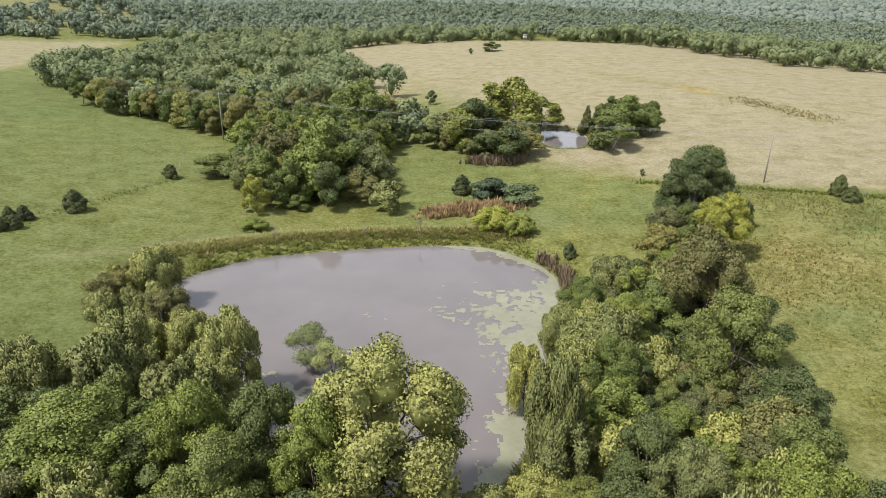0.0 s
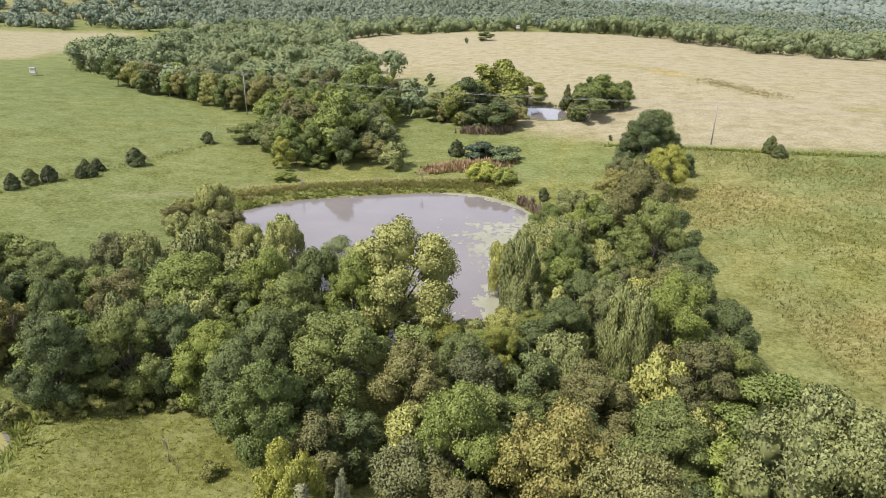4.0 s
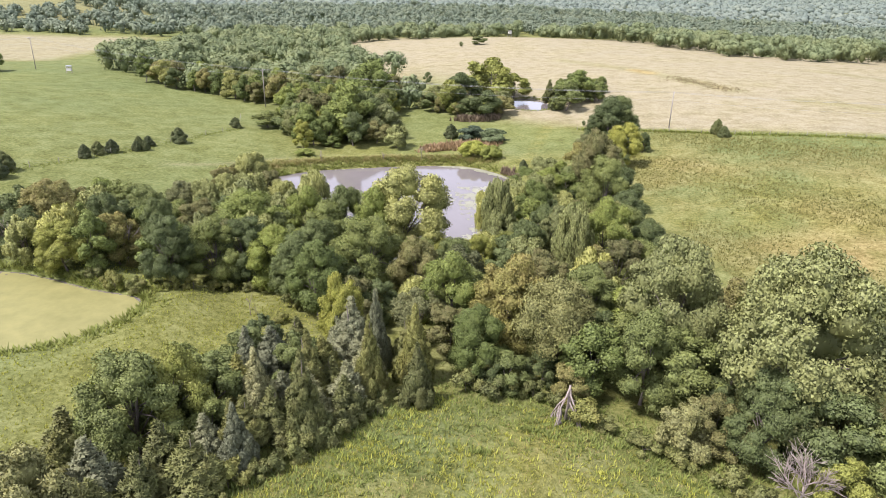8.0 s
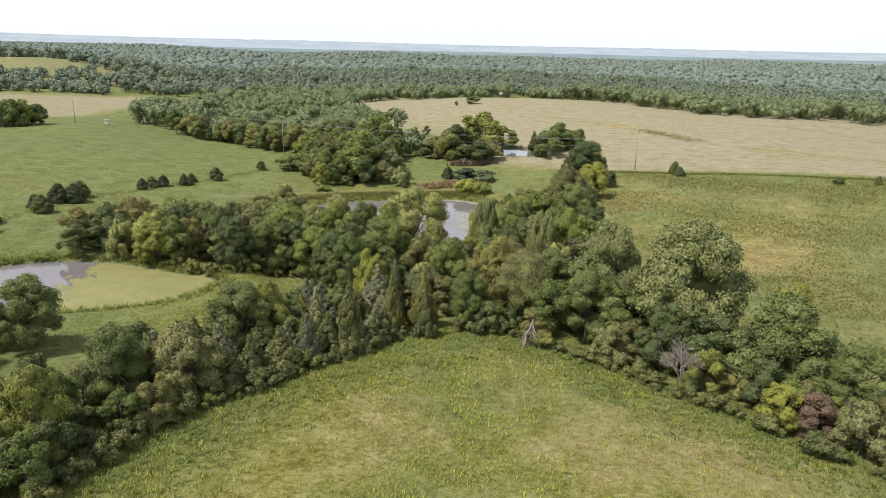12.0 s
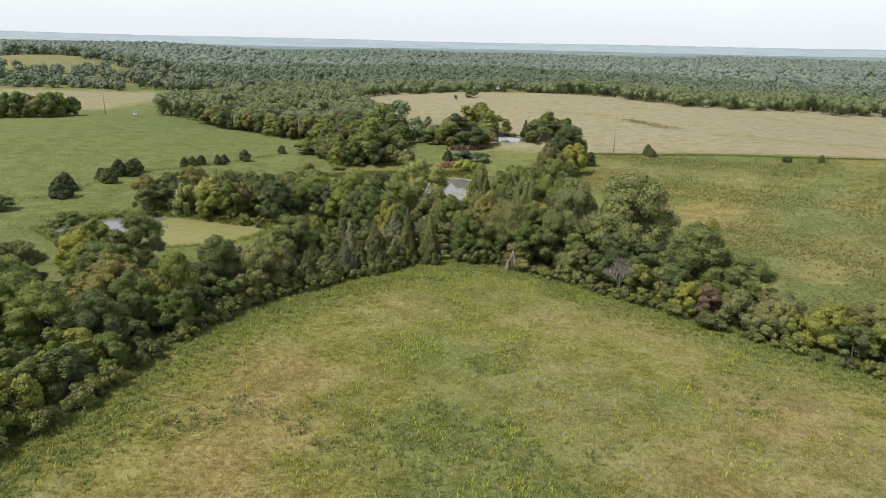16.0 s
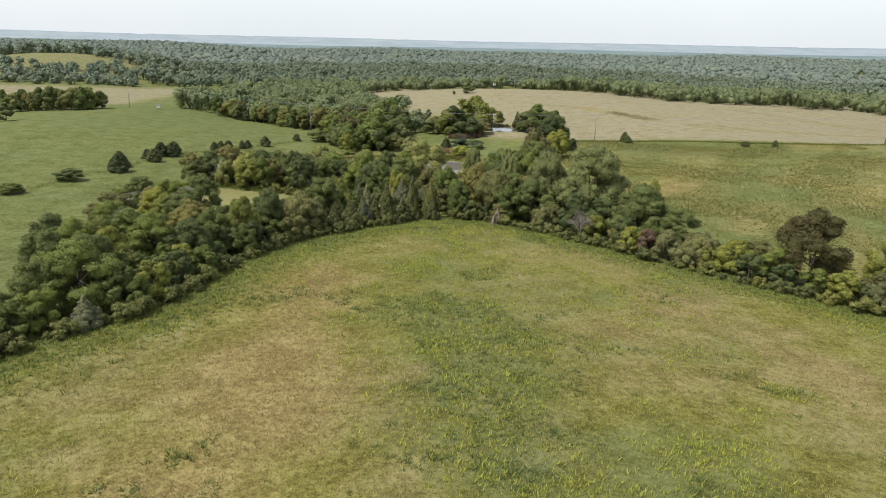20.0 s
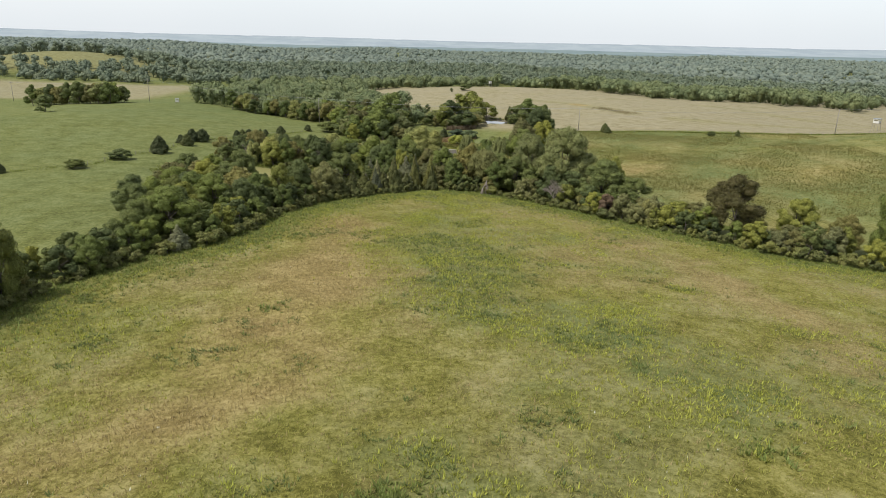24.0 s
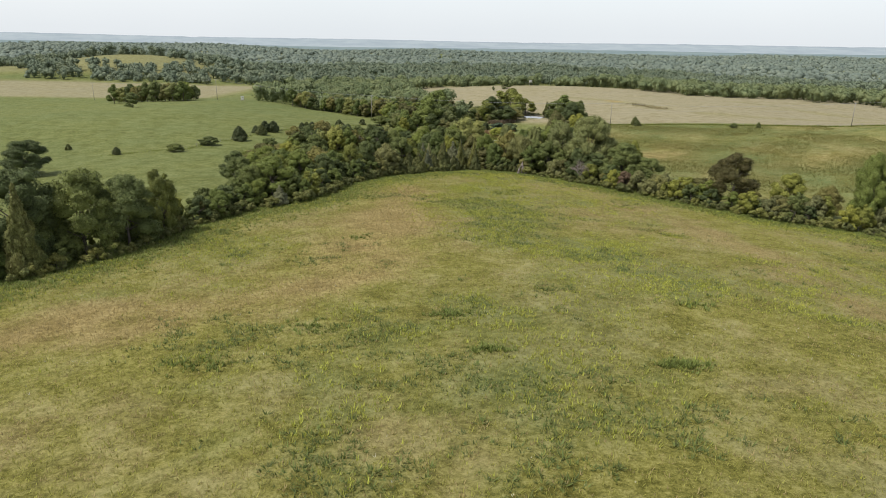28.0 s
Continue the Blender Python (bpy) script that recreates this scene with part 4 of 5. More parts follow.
def woods(name, near, far, gap, lumps, leaves, leaf, seed, tint):
    """Distant woodland between two distances: crowns of rough lumps with leafy edges."""
    rng = np.random.default_rng(seed)
    n = int(0.85 * (far * far - near * near) * 1.1 / gap ** 2)
    d = np.sqrt(rng.uniform(near ** 2, far ** 2, n))
    a = rng.uniform(-0.72, 0.72, n)
    x, y = d * np.sin(a), d * np.cos(a)
    keep = wooded(x, y)
    cells = np.stack([np.floor(x / gap), np.floor(y / gap)], 1)
    _, first = np.unique(cells, axis=0, return_index=True)
    only = np.zeros(n, bool)
    only[first] = True
    keep &= only
    keep &= np.array([all((px - qx) ** 2 + (py - qy) ** 2 > (0.7 * qw + 2) ** 2 for qx, qy, qw in PLANTED) if py < 335 else True for px, py in zip(x, y)])
    x, y = x[keep], y[keep]
    n = len(x)
    z = heights(x, y)
    tall = np.clip(rng.uniform(9, 13, n) + 2.2 * mottle(x, y, 45, 4) + 1.5 * mottle(x, y, 160, 6), 5, 18)
    wide = gap * rng.uniform(0.5, 0.85, n)
    bv, bf = BALLS[1]
    verts, faces, base = [], [], 0
    centres, sizes, ball_nor = [], [], []
    unit = bv / np.linalg.norm(bv, axis=1)[:, None]
    for k in range(lumps):
        # boughs set round the crown, the first on its top
        turn, out = rng.uniform(0, 6.28, n), wide * (rng.uniform(0.30, 0.62, n) if k else rng.uniform(0, 0.15, n))
        r = wide * (rng.uniform(0.30, 0.46, n) if lumps > 2 else rng.uniform(0.55, 0.8, n))
        c = np.stack([x + out * np.cos(turn), y + out * np.sin(turn), z + tall - r - 0.85 * wide * (out / wide) ** 2 * rng.uniform(0.7, 1.6, n)], 1)
        stretch = np.stack([r, r, r * 0.8 + 0.6], 1)
        centres.append(c)
        sizes.append(stretch)
        shrink = 0.62 if leaves > 30 else 0.85
        v = c[:, None] + bv[None] * stretch[:, None] * shrink * rng.uniform(0.8, 1.15, (n, len(bv), 1))
        verts.append(v.reshape(-1, 3))
        ball_nor.append(np.tile(unit, (n, 1)))
        faces.append((bf[None] + (np.arange(n) * len(bv))[:, None, None] + base).reshape(-1, 3))
        base += n * len(bv)
    # skirt down to the ground, so that wood edges stand closed
    near_edge = y < 1100
    x, y, z, wide, tall, n = x[near_edge], y[near_edge], z[near_edge], wide[near_edge], tall[near_edge], int(near_edge.sum())
    r = wide * 0.32
    c = np.stack([x, y, z + tall * 0.35], 1)
    v = c[:, None] + bv[None] * np.stack([r * 0.7, r * 0.7, tall * 0.36], 1)[:, None] * rng.uniform(0.75, 1.2, (n, len(bv), 1))
    verts.append(v.reshape(-1, 3))
    ball_nor.append(np.tile(unit, (n, 1)))
    faces.append((bf[None] + (np.arange(n) * len(bv))[:, None, None] + base).reshape(-1, 3))
    base += n * len(bv)
    # leafy sprays over every lump, and some on the skirts
    lump_c, lump_s = np.concatenate(centres), np.concatenate(sizes)
    skirt_c, skirt_s = c, np.stack([r * 1.7, r * 1.7, tall * 0.45], 1)
    lump_c, lump_s = np.concatenate([lump_c, skirt_c]), np.concatenate([lump_s, skirt_s])
    m = len(centres[0]) * leaves
    weight = np.concatenate([np.ones(len(lump_c) - n), np.full(n, 2.2)])
    pick = rng.choice(len(lump_c), m, p=weight / weight.sum())
    dirs = rng.normal(0, 1, (m, 3))
    dirs[:, 2] = dirs[:, 2] * 0.9 + 0.35
    dirs /= np.linalg.norm(dirs, axis=1)[:, None]
    pos = lump_c[pick] + dirs * lump_s[pick] * rng.uniform(0.72, 1.08, m)[:, None]
    lv, lf, ln = leaf_cards(rng, pos, dirs, leaf, 1.1, 0.0, 0.0, 0.2)
    verts.append(lv)
    quads = lf + base
    tri = np.concatenate(faces)
    me = bpy.data.meshes.new(name)
    me.from_pydata(np.concatenate(verts).tolist(), [], tri.tolist() + quads.tolist())
    me.shade_smooth()
    me.materials.append(tint)
    me.update()
    me.normals_split_custom_set_from_vertices(np.concatenate(ball_nor + [ln]))
    return tagged(new(name, me), "distant deciduous woodland canopy of mixed dark greens, haze-tinted farther off", "woods", kind="stuff")


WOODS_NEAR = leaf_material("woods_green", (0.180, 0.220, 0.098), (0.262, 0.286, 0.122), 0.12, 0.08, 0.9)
# the two farther greens have distance haze put in as added blue
WOODS_MID = leaf_material("woods_mixed_green_hazed", (0.150, 0.187, 0.122), (0.225, 0.254, 0.150), 0.12, 0.05, 0.9)
WOODS_FAR = leaf_material("woods_bluish_green_hazed", (0.150, 0.186, 0.150), (0.220, 0.250, 0.185), 0.12, 0.02, 0.9)
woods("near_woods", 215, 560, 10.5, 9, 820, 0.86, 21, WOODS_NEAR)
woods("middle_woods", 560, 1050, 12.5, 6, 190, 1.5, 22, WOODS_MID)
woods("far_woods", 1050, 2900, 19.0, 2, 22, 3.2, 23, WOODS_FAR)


# aerial haze painted as base colour, for the backdrop ridges
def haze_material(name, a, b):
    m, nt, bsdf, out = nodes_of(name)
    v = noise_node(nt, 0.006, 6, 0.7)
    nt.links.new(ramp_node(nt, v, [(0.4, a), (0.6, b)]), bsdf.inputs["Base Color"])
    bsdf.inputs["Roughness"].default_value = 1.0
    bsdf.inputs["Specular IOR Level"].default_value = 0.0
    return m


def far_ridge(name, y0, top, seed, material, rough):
    """One long ridge near the horizon, its haze painted into the material."""
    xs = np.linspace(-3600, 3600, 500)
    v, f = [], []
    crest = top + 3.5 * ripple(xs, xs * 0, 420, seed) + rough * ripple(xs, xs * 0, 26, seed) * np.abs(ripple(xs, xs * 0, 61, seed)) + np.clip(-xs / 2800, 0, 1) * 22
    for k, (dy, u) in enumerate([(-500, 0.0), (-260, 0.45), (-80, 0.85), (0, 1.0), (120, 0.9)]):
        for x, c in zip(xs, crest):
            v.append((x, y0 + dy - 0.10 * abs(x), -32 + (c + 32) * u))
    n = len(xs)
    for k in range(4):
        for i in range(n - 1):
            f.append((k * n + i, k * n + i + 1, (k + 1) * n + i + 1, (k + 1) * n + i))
    return tagged(new(name, mesh_of(name, v, f, material, True)), "wooded ridge near the horizon, haze painted in as pale blue", "backdrop", kind="structure")


far_ridge("backdrop_near", 3300, -14, 1.3, haze_material("hazed_blue_green", (0.165, 0.215, 0.22), (0.205, 0.255, 0.255)), 3)
far_ridge("backdrop_far", 4200, 16, 4.1, haze_material("hazed_pale_blue", (0.27, 0.315, 0.345), (0.315, 0.36, 0.385)), 4)

# ---- grasses and weeds ----
def tufts(name, xy, size, material, label, seed, blades=6, lean=0.5, category="grass", broad=0.16):
    """Clumps of pointed blades standing on the ground, joined into one mesh."""
    rng = np.random.default_rng(seed)
    n = len(xy)
    z = heights(xy[:, 0], xy[:, 1])
    s = size * rng.uniform(0.55, 1.5, n)
    a = rng.uniform(0, 6.28, (n, blades))
    out = rng.uniform(0.15, 1.0, (n, blades)) * s[:, None] * lean
    root = np.stack([np.repeat(xy[:, 0], blades), np.repeat(xy[:, 1], blades), np.repeat(z, blades)], 1)
    dirs = np.stack([np.cos(a).ravel(), np.sin(a).ravel(), np.zeros(n * blades)], 1)
    base = root + dirs * (out.ravel() * 0.5)[:, None]
    tip = root + dirs * (out.ravel() * 1.5)[:, None]
    tip[:, 2] += (s[:, None] * rng.uniform(0.35, 1.0, (n, blades))).ravel()
    across = np.stack([-dirs[:, 1], dirs[:, 0], dirs[:, 2]], 1) * (np.repeat(s, blades) * rng.uniform(0.7, 1.4, n * blades) * broad)[:, None]
    base[:, 2] -= 0.02
    v = np.stack([base - across, base + across, tip], 1).reshape(-1, 3)
    f = np.arange(3 * n * blades).reshape(-1, 3)
    me = mesh_of(name, v.tolist(), f.tolist(), material)
    return tagged(new(name, me), label, category, kind="stuff")


def spread_over(n, lo, hi, seed, test):
    rng = np.random.default_rng(seed)
    p = np.stack([rng.uniform(lo[0], hi[0], n), rng.uniform(lo[1], hi[1], n)], 1)
    return p[test(p[:, 0], p[:, 1], rng.random(n))]


def along(points, n, width, seed):
    """Random places along a line."""
    rng = np.random.default_rng(seed)
    p = np.array(points, float)
    seg = np.linalg.norm(np.diff(p, axis=0), axis=1)
    k = rng.choice(len(seg), n, p=seg / seg.sum())
    u = rng.random((n, 1))
    return p[k] * (1 - u) + p[k + 1] * u + rng.normal(0, width, (n, 2))


def dry_land(p):
    d = np.min([shore_distance(p[:, 0], p[:, 1], o) for o, _ in OUTLINES], axis=0)
    return p[d > 0.15]


GRASS_DRY = leaf_material("grass_dry", (0.43, 0.335, 0.145), (0.48, 0.38, 0.18), 0.35, 0.3, 0.35, 0.45)
GRASS_OLIVE = leaf_material("grass_olive", (0.345, 0.330, 0.076), (0.39, 0.35, 0.095), 0.35, 0.3, 0.35, 0.45)
WEED_GREEN = leaf_material("weed_green", (0.300, 0.325, 0.072), (0.36, 0.35, 0.085), 0.4, 0.3, 0.35, 0.42)
WEED_DARK = leaf_material("weed_dark", (0.165, 0.200, 0.052), (0.21, 0.225, 0.058), 0.45, 0.3, 0.35, 0.35)
WEED_MID = leaf_material("weed_mid", (0.21, 0.25, 0.058), (0.26, 0.28, 0.065), 0.45, 0.3, 0.35, 0.35)
WEED_OLIVE = leaf_material("weed_olive", (0.150, 0.150, 0.045), (0.21, 0.185, 0.06), 0.45, 0.1, 0.5, 0.3)
WEED_MIXED = leaf_material("weed_mixed", (0.24, 0.25, 0.078), (0.34, 0.28, 0.13), 0.4, 0.6, 0.7, 0.3)
REED_TAN = leaf_material("reed_tan", (0.27, 0.20, 0.125), (0.33, 0.24, 0.15), 0.4)
PETAL = leaf_material("petal_white", (0.55, 0.55, 0.46), (0.6, 0.58, 0.45), 0.2)

FIELD_LO, FIELD_HI = (-75, -142), (95, 40)


def dry_here(x, y):
    d, l, _ = cover_of(x, y)
    return d, l


def in_meadow(x, y):
    return (in_field(x, y) > 0.4) & (np.abs(x + 5) < 42 + 0.75 * np.abs(38 - y) + 8)


tufts("dry_grass", spread_over(360000, FIELD_LO, FIELD_HI, 31, lambda x, y, u: in_meadow(x, y) & (u < 0.12 + 1.1 * cover_of(x, y)[2])), 0.25, GRASS_DRY, "dry golden meadow grass standing in streaks", 41, 3, 0.95, broad=0.10)
tufts("meadow_grass", spread_over(360000, FIELD_LO, FIELD_HI, 32, lambda x, y, u: in_meadow(x, y) & (u < 0.50 - 0.72 * cover_of(x, y)[2])), 0.25, GRASS_OLIVE, "olive-green standing meadow grass", 42, 3, 0.95, broad=0.10)
tufts("meadow_weeds", spread_over(330000, FIELD_LO, FIELD_HI, 33, lambda x, y, u: in_meadow(x, y) & (u < 0.9 * dry_here(x, y)[1] * np.clip(0.6 + mottle(x, y, 4, 7), 0.05, 1))), 0.36, WEED_GREEN, "leafy green weeds standing in the meadow", 43, 5, 0.75, broad=0.10)
tufts("dark_weeds", spread_over(110000, FIELD_LO, FIELD_HI, 34, lambda x, y, u: in_meadow(x, y) & (0.7 * mottle(x, y, 3.0, 8) + 0.75 * mottle(x, y, 16, 9) + 0.5 * dry_here(x, y)[1] + 0.55 * near_line(x, y, MIDDLE[2:5], 9) + 0.5 * u > 1.08)), 0.30, WEED_DARK, "clumps of darker leafy weeds in the meadow", 44, 7, 1.4, broad=0.14)
clump_rng = np.random.default_rng(90)
clumps = np.concatenate([clump_rng.normal(0, (w, w * 0.6), (n, 2)) + c for c, w, n in (((-4, -102), 1.3, 70), ((0, -113), 1.0, 60), ((17, -115), 1.2, 80), ((-26, -116), 1.7, 70), ((-18, -106), 2.2, 60), ((24, -96), 1.5, 45), ((9, 33), 0.5, 30), ((4, 29), 0.4, 30), ((-21, -63), 1.2, 25))])
tufts("weed_clumps", clumps, 0.42, WEED_MID, "separate leafy clumps of dark green weeds in the meadow", 91, 9, 0.9, broad=0.13)
tufts("white_flowers", spread_over(2600, FIELD_LO, FIELD_HI, 35, lambda x, y, u: (in_field(x, y) > 1) & (ripple(x, y, 9, 2.5) > 0.15)), 0.16, PETAL, "small white meadow flower heads", 45, 3, 0.8, "flowers")
tufts("side_field_weeds", spread_over(120000, (36, 20), (150, 172), 36, lambda x, y, u: (in_field(x, y) < -4) & (x > 44) & (y < np.interp(x, [40, 160], [176, 130])) & (u < 0.75 * np.clip(0.6 + ripple(x, y, 7, 0.4), 0.1, 1))), 0.34, WEED_OLIVE, "rank olive weeds in the fallow side field", 46, 4, 1.0, broad=0.14)
tufts("clearing_weeds", spread_over(6000, (-50, 25), (-14, 70), 37, lambda x, y, u: in_field(x, y) < -2), 0.22, WEED_GREEN, "green grass tufts in the mown clearing", 47, 4, 0.5, broad=0.2)
tufts("field_edge_weeds", np.concatenate([along(FIELD_LEFT, 17000, 4.6, 38), along(FIELD_RIGHT, 11000, 3.4, 39)]), 0.36, WEED_MID, "tall leafy weeds along the foot of the hedgerows", 48, 7, 1.2, broad=0.13)
bank = np.concatenate([along(np.vstack([o, o[:1]]).tolist(), n, w, s) for (o, _), n, w, s in zip(OUTLINES, (2600, 2200, 500), (1.5, 1.2, 1.2), (51, 52, 53))])
tufts("bank_weeds", dry_land(bank), 0.6, WEED_GREEN, "rank green weeds along the pond banks", 49, 8, 1.2)
tufts("dam_weeds", dry_land(along([(-46, 139), (-30, 148), (-11, 151.5), (5, 152.5), (14, 150)], 3000, 1.2, 54)), 0.5, WEED_MIXED, "tall mixed weeds on the dam slope", 50, 8, 1.3)
tufts("cattails", dry_land(along([(19, 137), (18.5, 132), (16, 142)], 420, 0.6, 55)), 1.5, REED_TAN, "tan cattail reeds at the pond corner", 57, 6, 0.25, "reeds")
tufts("tan_brush", along([(-4, 164), (4, 166), (14, 167)], 900, 1.3, 56), 1.3, REED_TAN, "reddish-tan dry brush beside the junipers", 58, 7, 0.45, "brush")
tufts("grove_brush", along([(6, 199), (13, 197), (18, 198)], 500, 0.9, 59), 1.6, REED_TAN, "pinkish-tan dead brush in front of the pond grove", 60, 6, 0.4, "brush")
BRUSH_BROWN = leaf_material("brush_brown", (0.19, 0.15, 0.08), (0.24, 0.19, 0.10), 0.4)
tufts("gully_brush", along([(93, 259), (97, 247), (105, 225)], 420, 2.4, 65), 0.42, BRUSH_BROWN, "dark brown brush along the gully on the hay hill", 66, 6, 0.7, "brush")
tufts("fence_row_grass", along(FENCE, 2600, 0.6, 61), 0.55, WEED_DARK, "dark grass strip grown into the fence line", 62, 6, 0.6)
tufts("pasture_edge_weeds", along([(-118, 34), (-100, 52), (-91, 84), (-87, 110), (-76, 134), (-67, 158), (-60, 180)], 1100, 1.0, 63), 0.35, WEED_DARK, "weedy strip along the old pasture fence", 64, 5, 0.7)


# ---- algae on the ponds ----
def film(name, outline, level, cell, test, material, label):
    """A thin floating film, cut out where the test says so."""
    lo, hi = outline.min(0), outline.max(0)
    gx, gy = np.meshgrid(np.arange(lo[0], hi[0], cell), np.arange(lo[1], hi[1], cell))
    x, y = gx.ravel(), gy.ravel()
    d = shore_distance(x, y, outline)
    keep = (d < -0.3) & test(x, y, -d)
    x, y = x[keep], y[keep]
    n = len(x)
    h = cell * 0.5
    v = np.stack([np.stack([x + a * h, y + b * h, np.full(n, level + 0.02)], 1) for a, b in ((-1, -1), (1, -1), (1, 1), (-1, 1))], 1).reshape(-1, 3)
    me = mesh_of(name, v.tolist(), np.arange(4 * n).reshape(-1, 4).tolist(), material)
    return tagged(new(name, me), label, "algae", kind="stuff")


def blotch(x, y):
    return 0.45 * mottle(x, y, 6, 11) + 0.4 * mottle(x, y, 1.8, 12) + 0.35 * mottle(x, y, 0.7, 13)


film("algae_film", OUTLINES[0][0], -9.3, 0.22, lambda x, y, d: (0.95 * np.exp(-d / 2.2) * step(-4, 6, x) + 0.62 * step(-3, 11, x + 0.12 * (y - 100)) * (1 - step(120, 142, y)) + 0.60 * np.exp(-((x + 20) / 8) ** 2 - ((y - 103) / 6) ** 2) + 0.45 * np.exp(-d / 0.8) + 0.55 * blotch(x, y) > 0.52), SCUM, "pale green algae film floating along the shore")
film("duckweed", OUTLINES[1][0], -2.7, 0.28, lambda x, y, d: (step(-66, -52, x + 0.15 * (y - 55)) + 0.5 * blotch(x, y) > 0.55), DUCKWEED, "yellow-green duckweed carpet covering half the pond")


# ---- dead wood ----
def bare_tree(seed, tall, forks, spread, thick, rise=(-0.35, 0.6)):
    """Bare trunk and branches, forking again and again."""
    rng = random.Random(seed)
    pieces = []

    def grow(p, d, length, r, level):
        mid = p + d * length * 0.5 + Vector((rng.uniform(-1, 1), rng.uniform(-1, 1), rng.uniform(-0.5, 0.5))) * length * 0.07
        end = p + d * length
        pieces.append(tube([p, mid, end], [r, r * 0.8, r * 0.55], 5))
        if level == 0:
            return
        for _ in range(forks):
            nd = (d + Vector((rng.uniform(-1, 1), rng.uniform(-1, 1), rng.uniform(*rise))) * spread).normalized()
            q = p.lerp(end, rng.uniform(0.45, 1.0))
            grow(q, nd, length * rng.uniform(0.5, 0.75), r * 0.58, level - 1)

    grow(Vector((0, 0, -0.2)), Vector((rng.uniform(-0.1, 0.1), rng.uniform(-0.1, 0.1), 1)).normalized(), tall * 0.5, thick, 3)
    return joined(pieces)


def dead_tree(name, x, y, tall, seed, label, forks=4, spread=0.7, thick=0.1, lean=0.0, rise=(-0.35, 0.6)):
    v, f = bare_tree(seed, tall, forks, spread, thick, rise)
    ob = new(name, mesh_of(name, v, f, DEADWOOD, True))
    ob.matrix_basis = Matrix.LocRotScale((x, y, height(x, y)), Euler((lean, 0, seed)), None)
    return tagged(ob, label, "dead tree")


dead_tree("dead_snag", 12.4, 35.2, 8.0, 3, "leaning dead tree with bare pale drooping branches", 6, 0.6, 0.17, 0.06, (-4.0, -2.0))
dead_tree("dead_shrub", 28.6, 22.8, 6.8, 8, "dead grey-pink shrub of tangled bare branches", 7, 1.0, 0.11)
dead_tree("dead_shrub", 42.0, 11.0, 5.2, 9, "dead grey bush of bare upright twigs", 5, 0.7, 0.07)
dead_tree("dead_sapling", -23.5, 57.0, 3.4, 4, "thin dead sapling with a pale bare stem", 2, 0.4, 0.06)
dead_tree("dead_sapling", -22.2, 55.5, 2.8, 5, "thin dead sapling with a pale bare stem", 2, 0.4, 0.05)
dead_tree("dead_tree", -44.5, 70.5, 8.0, 6, "dead grey tree standing over the thicket", 4, 0.6, 0.14)
dead_tree("dead_tree", -58.0, 69.0, 6.5, 7, "dead brown tree with fine bare twigs", 5, 0.7, 0.12)
dead_tree("dead_tree", 36.5, 122.0, 6.0, 12, "dead tree with dark bare limbs in the thicket", 5, 0.8, 0.12)
dead_tree("dead_branch", 16.0, 88.5, 5.0, 13, "dead willow limb leaning over the water", 3, 0.5, 0.1, 0.5)
dead_tree("shore_sapling", -29.5, 146.0, 3.2, 14, "thin bare sapling on the pond bank", 4, 0.5, 0.05)
dead_tree("shore_sapling", -4.8, 151.0, 3.4, 15, "thin bare sapling on the pond bank", 4, 0.6, 0.05)
dead_tree("shore_sapling", -14.5, 150.0, 2.4, 16, "thin bare sapling on the pond bank", 4, 0.6, 0.05)


# ---- power line, fence, stands ----
def power_pole(x, y, tall):
    pole = new("power_pole")
    pole.matrix_basis = Matrix.LocRotScale((x, y, height(x, y)), Euler((0, 0, math.atan2(51, -127) + math.pi / 2)), None)
    part("shaft", mesh_of("shaft", *tube([(0, 0, -0.5), (0, 0, tall * 0.5), (0, 0, tall)], [0.17, 0.145, 0.11], 10), POLE_WOOD, True), pole)
    part("crossarm", mesh_of("crossarm", *box(0, 0.13, tall - 0.55, 2.4, 0.11, 0.13), POLE_WOOD), pole)
    for side in (-1, 1):
        part("brace", mesh_of("brace", *tube([(0, 0.13, tall - 1.3), (side * 0.7, 0.13, tall - 0.6)], [0.02, 0.02], 5), METAL), pole)
    for u in (-1.05, 0.42, 1.05):
        part("insulator", mesh_of("insulator", *tube([(u, 0.13, tall - 0.49), (u, 0.13, tall - 0.42), (u, 0.13, tall - 0.30)], [0.03, 0.06, 0.035], 8), METAL, True), pole)
    return tagged(pole, "weathered wooden power pole with a crossarm", "power pole", "power line poles")


POLES = [(-290, 334), (-174, 278), (-62.5, 222.5), (64.6, 171.2), (160, 132), (262, 91)]
POLE_TALL = 10.2
POLE_UP = [POLE_TALL + (3.0 if px < 0 else 0.0) for px, _ in POLES]
for (px, py), up in zip(POLES, POLE_UP):
    power_pole(px, py, up)


def cable(a, b, sag, r):
    pts = [Vector(a).lerp(Vector(b), u / 16) - Vector((0, 0, sag * 4 * (u / 16) * (1 - u / 16))) for u in range(17)]
    ob = new("power_cable", mesh_of("power_cable", *tube(pts, [r] * 17, 4), WIRE, True))
    return tagged(ob, "thin sagging overhead power cable between poles", "cable", "power line cables")


for (ax, ay), (bx, by), ua, ub in zip(POLES, POLES[1:], POLE_UP, POLE_UP[1:]):
    za, zb = height(ax, ay) + ua, height(bx, by) + ub
    d = Vector((bx - ax, by - ay, 0)).normalized()
    side = Vector((-d.y, d.x, 0))
    for off, up, sag in ((-1.05, -0.28, 1.5), (0.42, -0.28, 1.7), (1.05, -0.28, 1.5), (0.0, -2.4, 1.9)):
        o = side * off
        cable((ax + o.x, ay + o.y, za + up), (bx + o.x, by + o.y, zb + up), sag, 0.016)


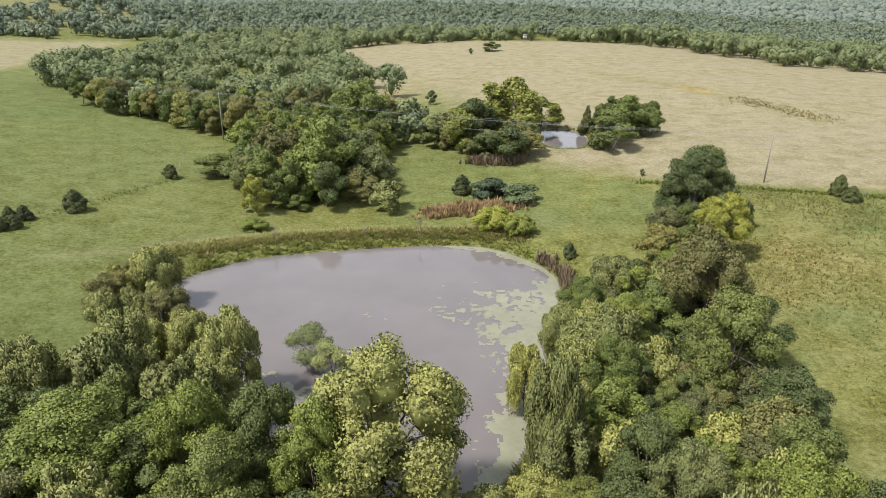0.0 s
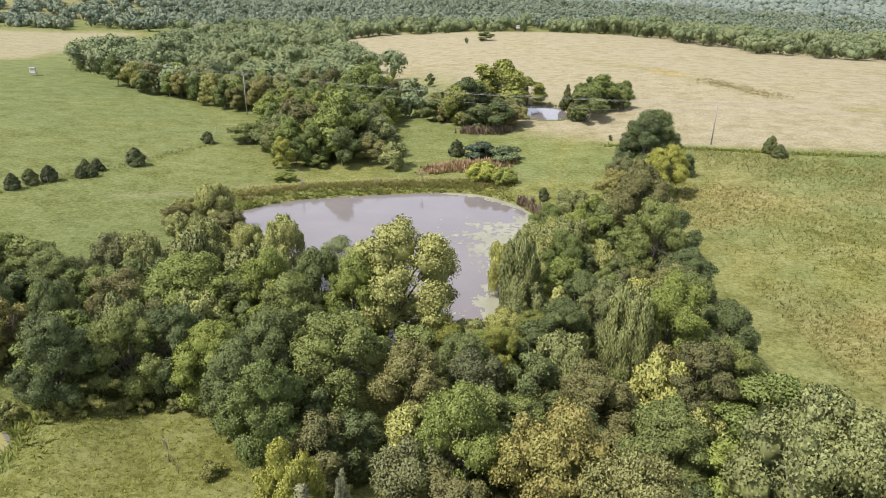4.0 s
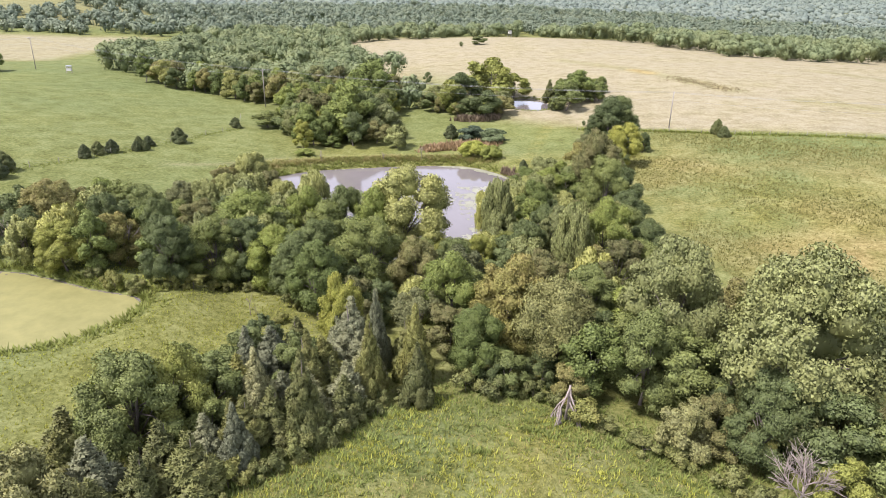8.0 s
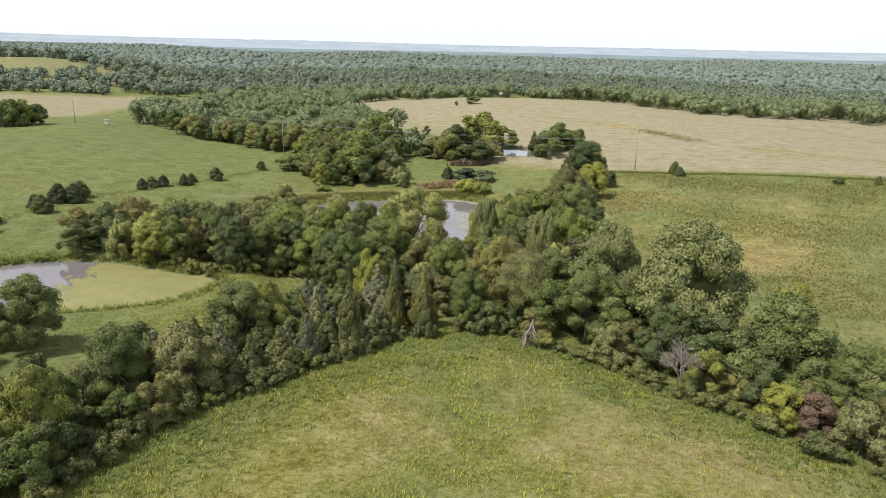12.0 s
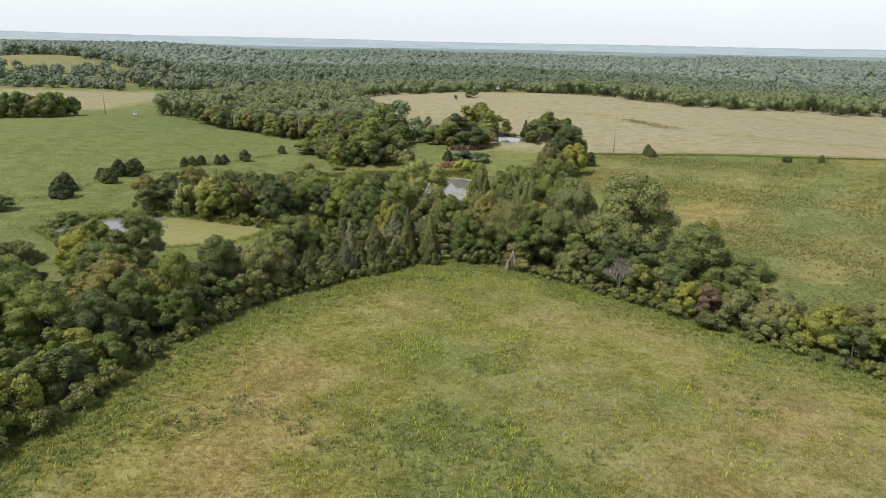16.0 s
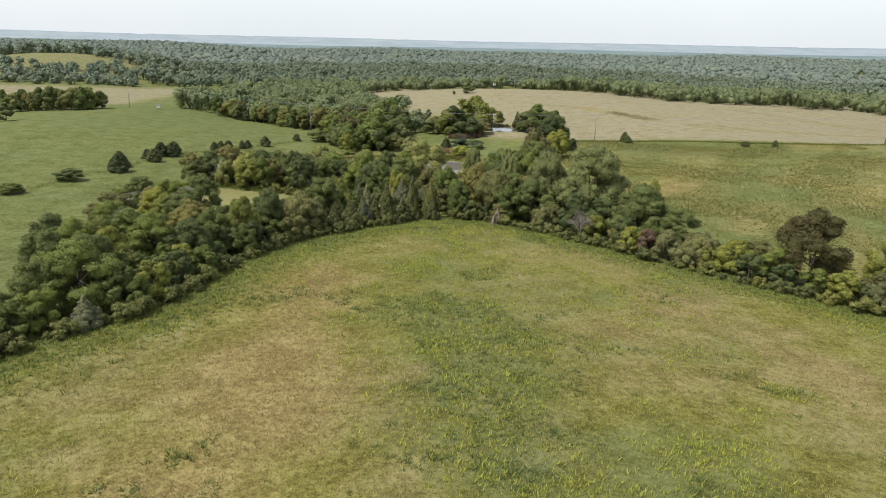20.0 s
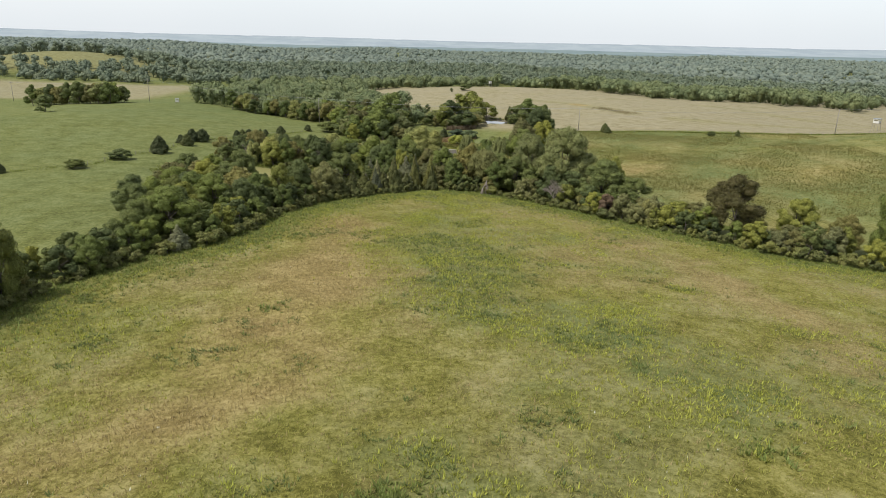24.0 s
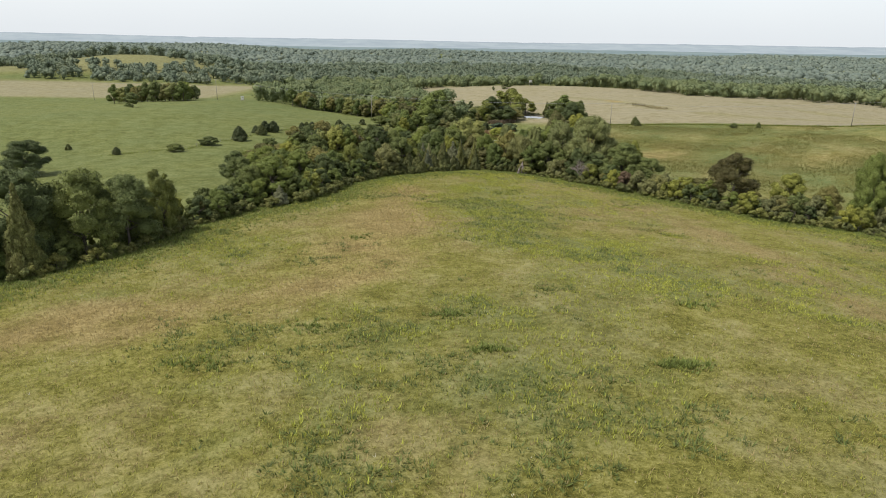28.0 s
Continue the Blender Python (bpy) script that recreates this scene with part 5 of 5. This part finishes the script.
def fence(points, gap, label):
    run = new("wire_fence")
    post = mesh_of("post", *tube([(0, 0, -0.3), (0, 0, 0.6), (0, 0, 1.25)], [0.07, 0.06, 0.055], 6), POLE_WOOD)
    p = np.array(points, float)
    x0, y0 = p[0]
    z0 = height(x0, y0)
    run.matrix_basis = Matrix.Translation((x0, y0, z0))
    tops = []
    for a, b in zip(p, p[1:]):
        n = max(1, int(np.linalg.norm(b - a) / gap))
        for k in range(n):
            q = a + (b - a) * k / n
            z = height(q[0], q[1])
            o = part("post", post, run)
            o.matrix_basis = Matrix.Translation((q[0] - x0, q[1] - y0, z - z0))
            tops.append((q[0] - x0, q[1] - y0, z - z0))
    for up in (0.4, 0.75, 1.1):
        part("strand", mesh_of("strand", *tube([(x, y, z + up) for x, y, z in tops], [0.008] * len(tops), 3), WIRE), run)
    return tagged(run, label, "fence")


fence(FENCE, 4.0, "wire fence on weathered wooden posts along the hay field")
fence([(-100, 52), (-91, 84), (-87, 110), (-76, 134), (-67, 158), (-60, 180), (-66, 205)], 6.0, "old wire pasture fence with grown-in wooden posts")


def hunting_stand(x, y, floor_up, size, turn, label):
    """A small boxed hide on four braced legs."""
    stand = new("hunting_stand")
    stand.matrix_basis = Matrix.LocRotScale((x, y, height(x, y)), Euler((0, 0, turn)), None)
    h = size / 2
    white = PAINT
    for a in (-1, 1):
        for b in (-1, 1):
            part("leg", mesh_of("leg", *tube([(a * h * 1.2, b * h * 1.2, -0.3), (a * h * 0.9, b * h * 0.9, floor_up)], [0.07, 0.07], 6), POLE_WOOD), stand)
    part("floor", mesh_of("floor", *box(0, 0, floor_up, size * 1.1, size * 1.1, 0.1), POLE_WOOD), stand)
    for a, b, sx, sy in ((0, -h, size, 0.06), (0, h, size, 0.06), (-h, 0, 0.06, size - 0.07), (h, 0, 0.06, size - 0.07)):
        part("wall", mesh_of("wall", *joined([box(a, b, floor_up + 0.5, sx, sy, 0.9), box(a, b, floor_up + 1.65, sx, sy, 0.35)] + [box(a + (k * h * 0.9 if sx > sy else 0), b + (k * h * 0.9 if sy > sx else 0), floor_up + 1.2, min(sx, 0.2), min(sy, 0.2), 0.52) for k in (-1, 1)]), white), stand)
    part("roof", mesh_of("roof", *box(0, 0, floor_up + 1.9, size * 1.2, size * 1.2, 0.1), METAL), stand)
    return tagged(stand, label, "hunting stand")


PAINT = plain_material("pale_paint", (0.50, 0.49, 0.44), (0.68, 0.67, 0.62), 3, 0.7)
hunting_stand(48.0, 484, 3.0, 2.0, 0.3, "pale boxed hunting stand on legs on the hill crest")
hunting_stand(184.0, 144, 3.2, 2.2, 0.6, "pale boxed hunting stand on legs by the fence")
hunting_stand(-152.0, 263.5, 0.9, 1.7, 0.2, "small pale feed hut on short legs at the wood edge")
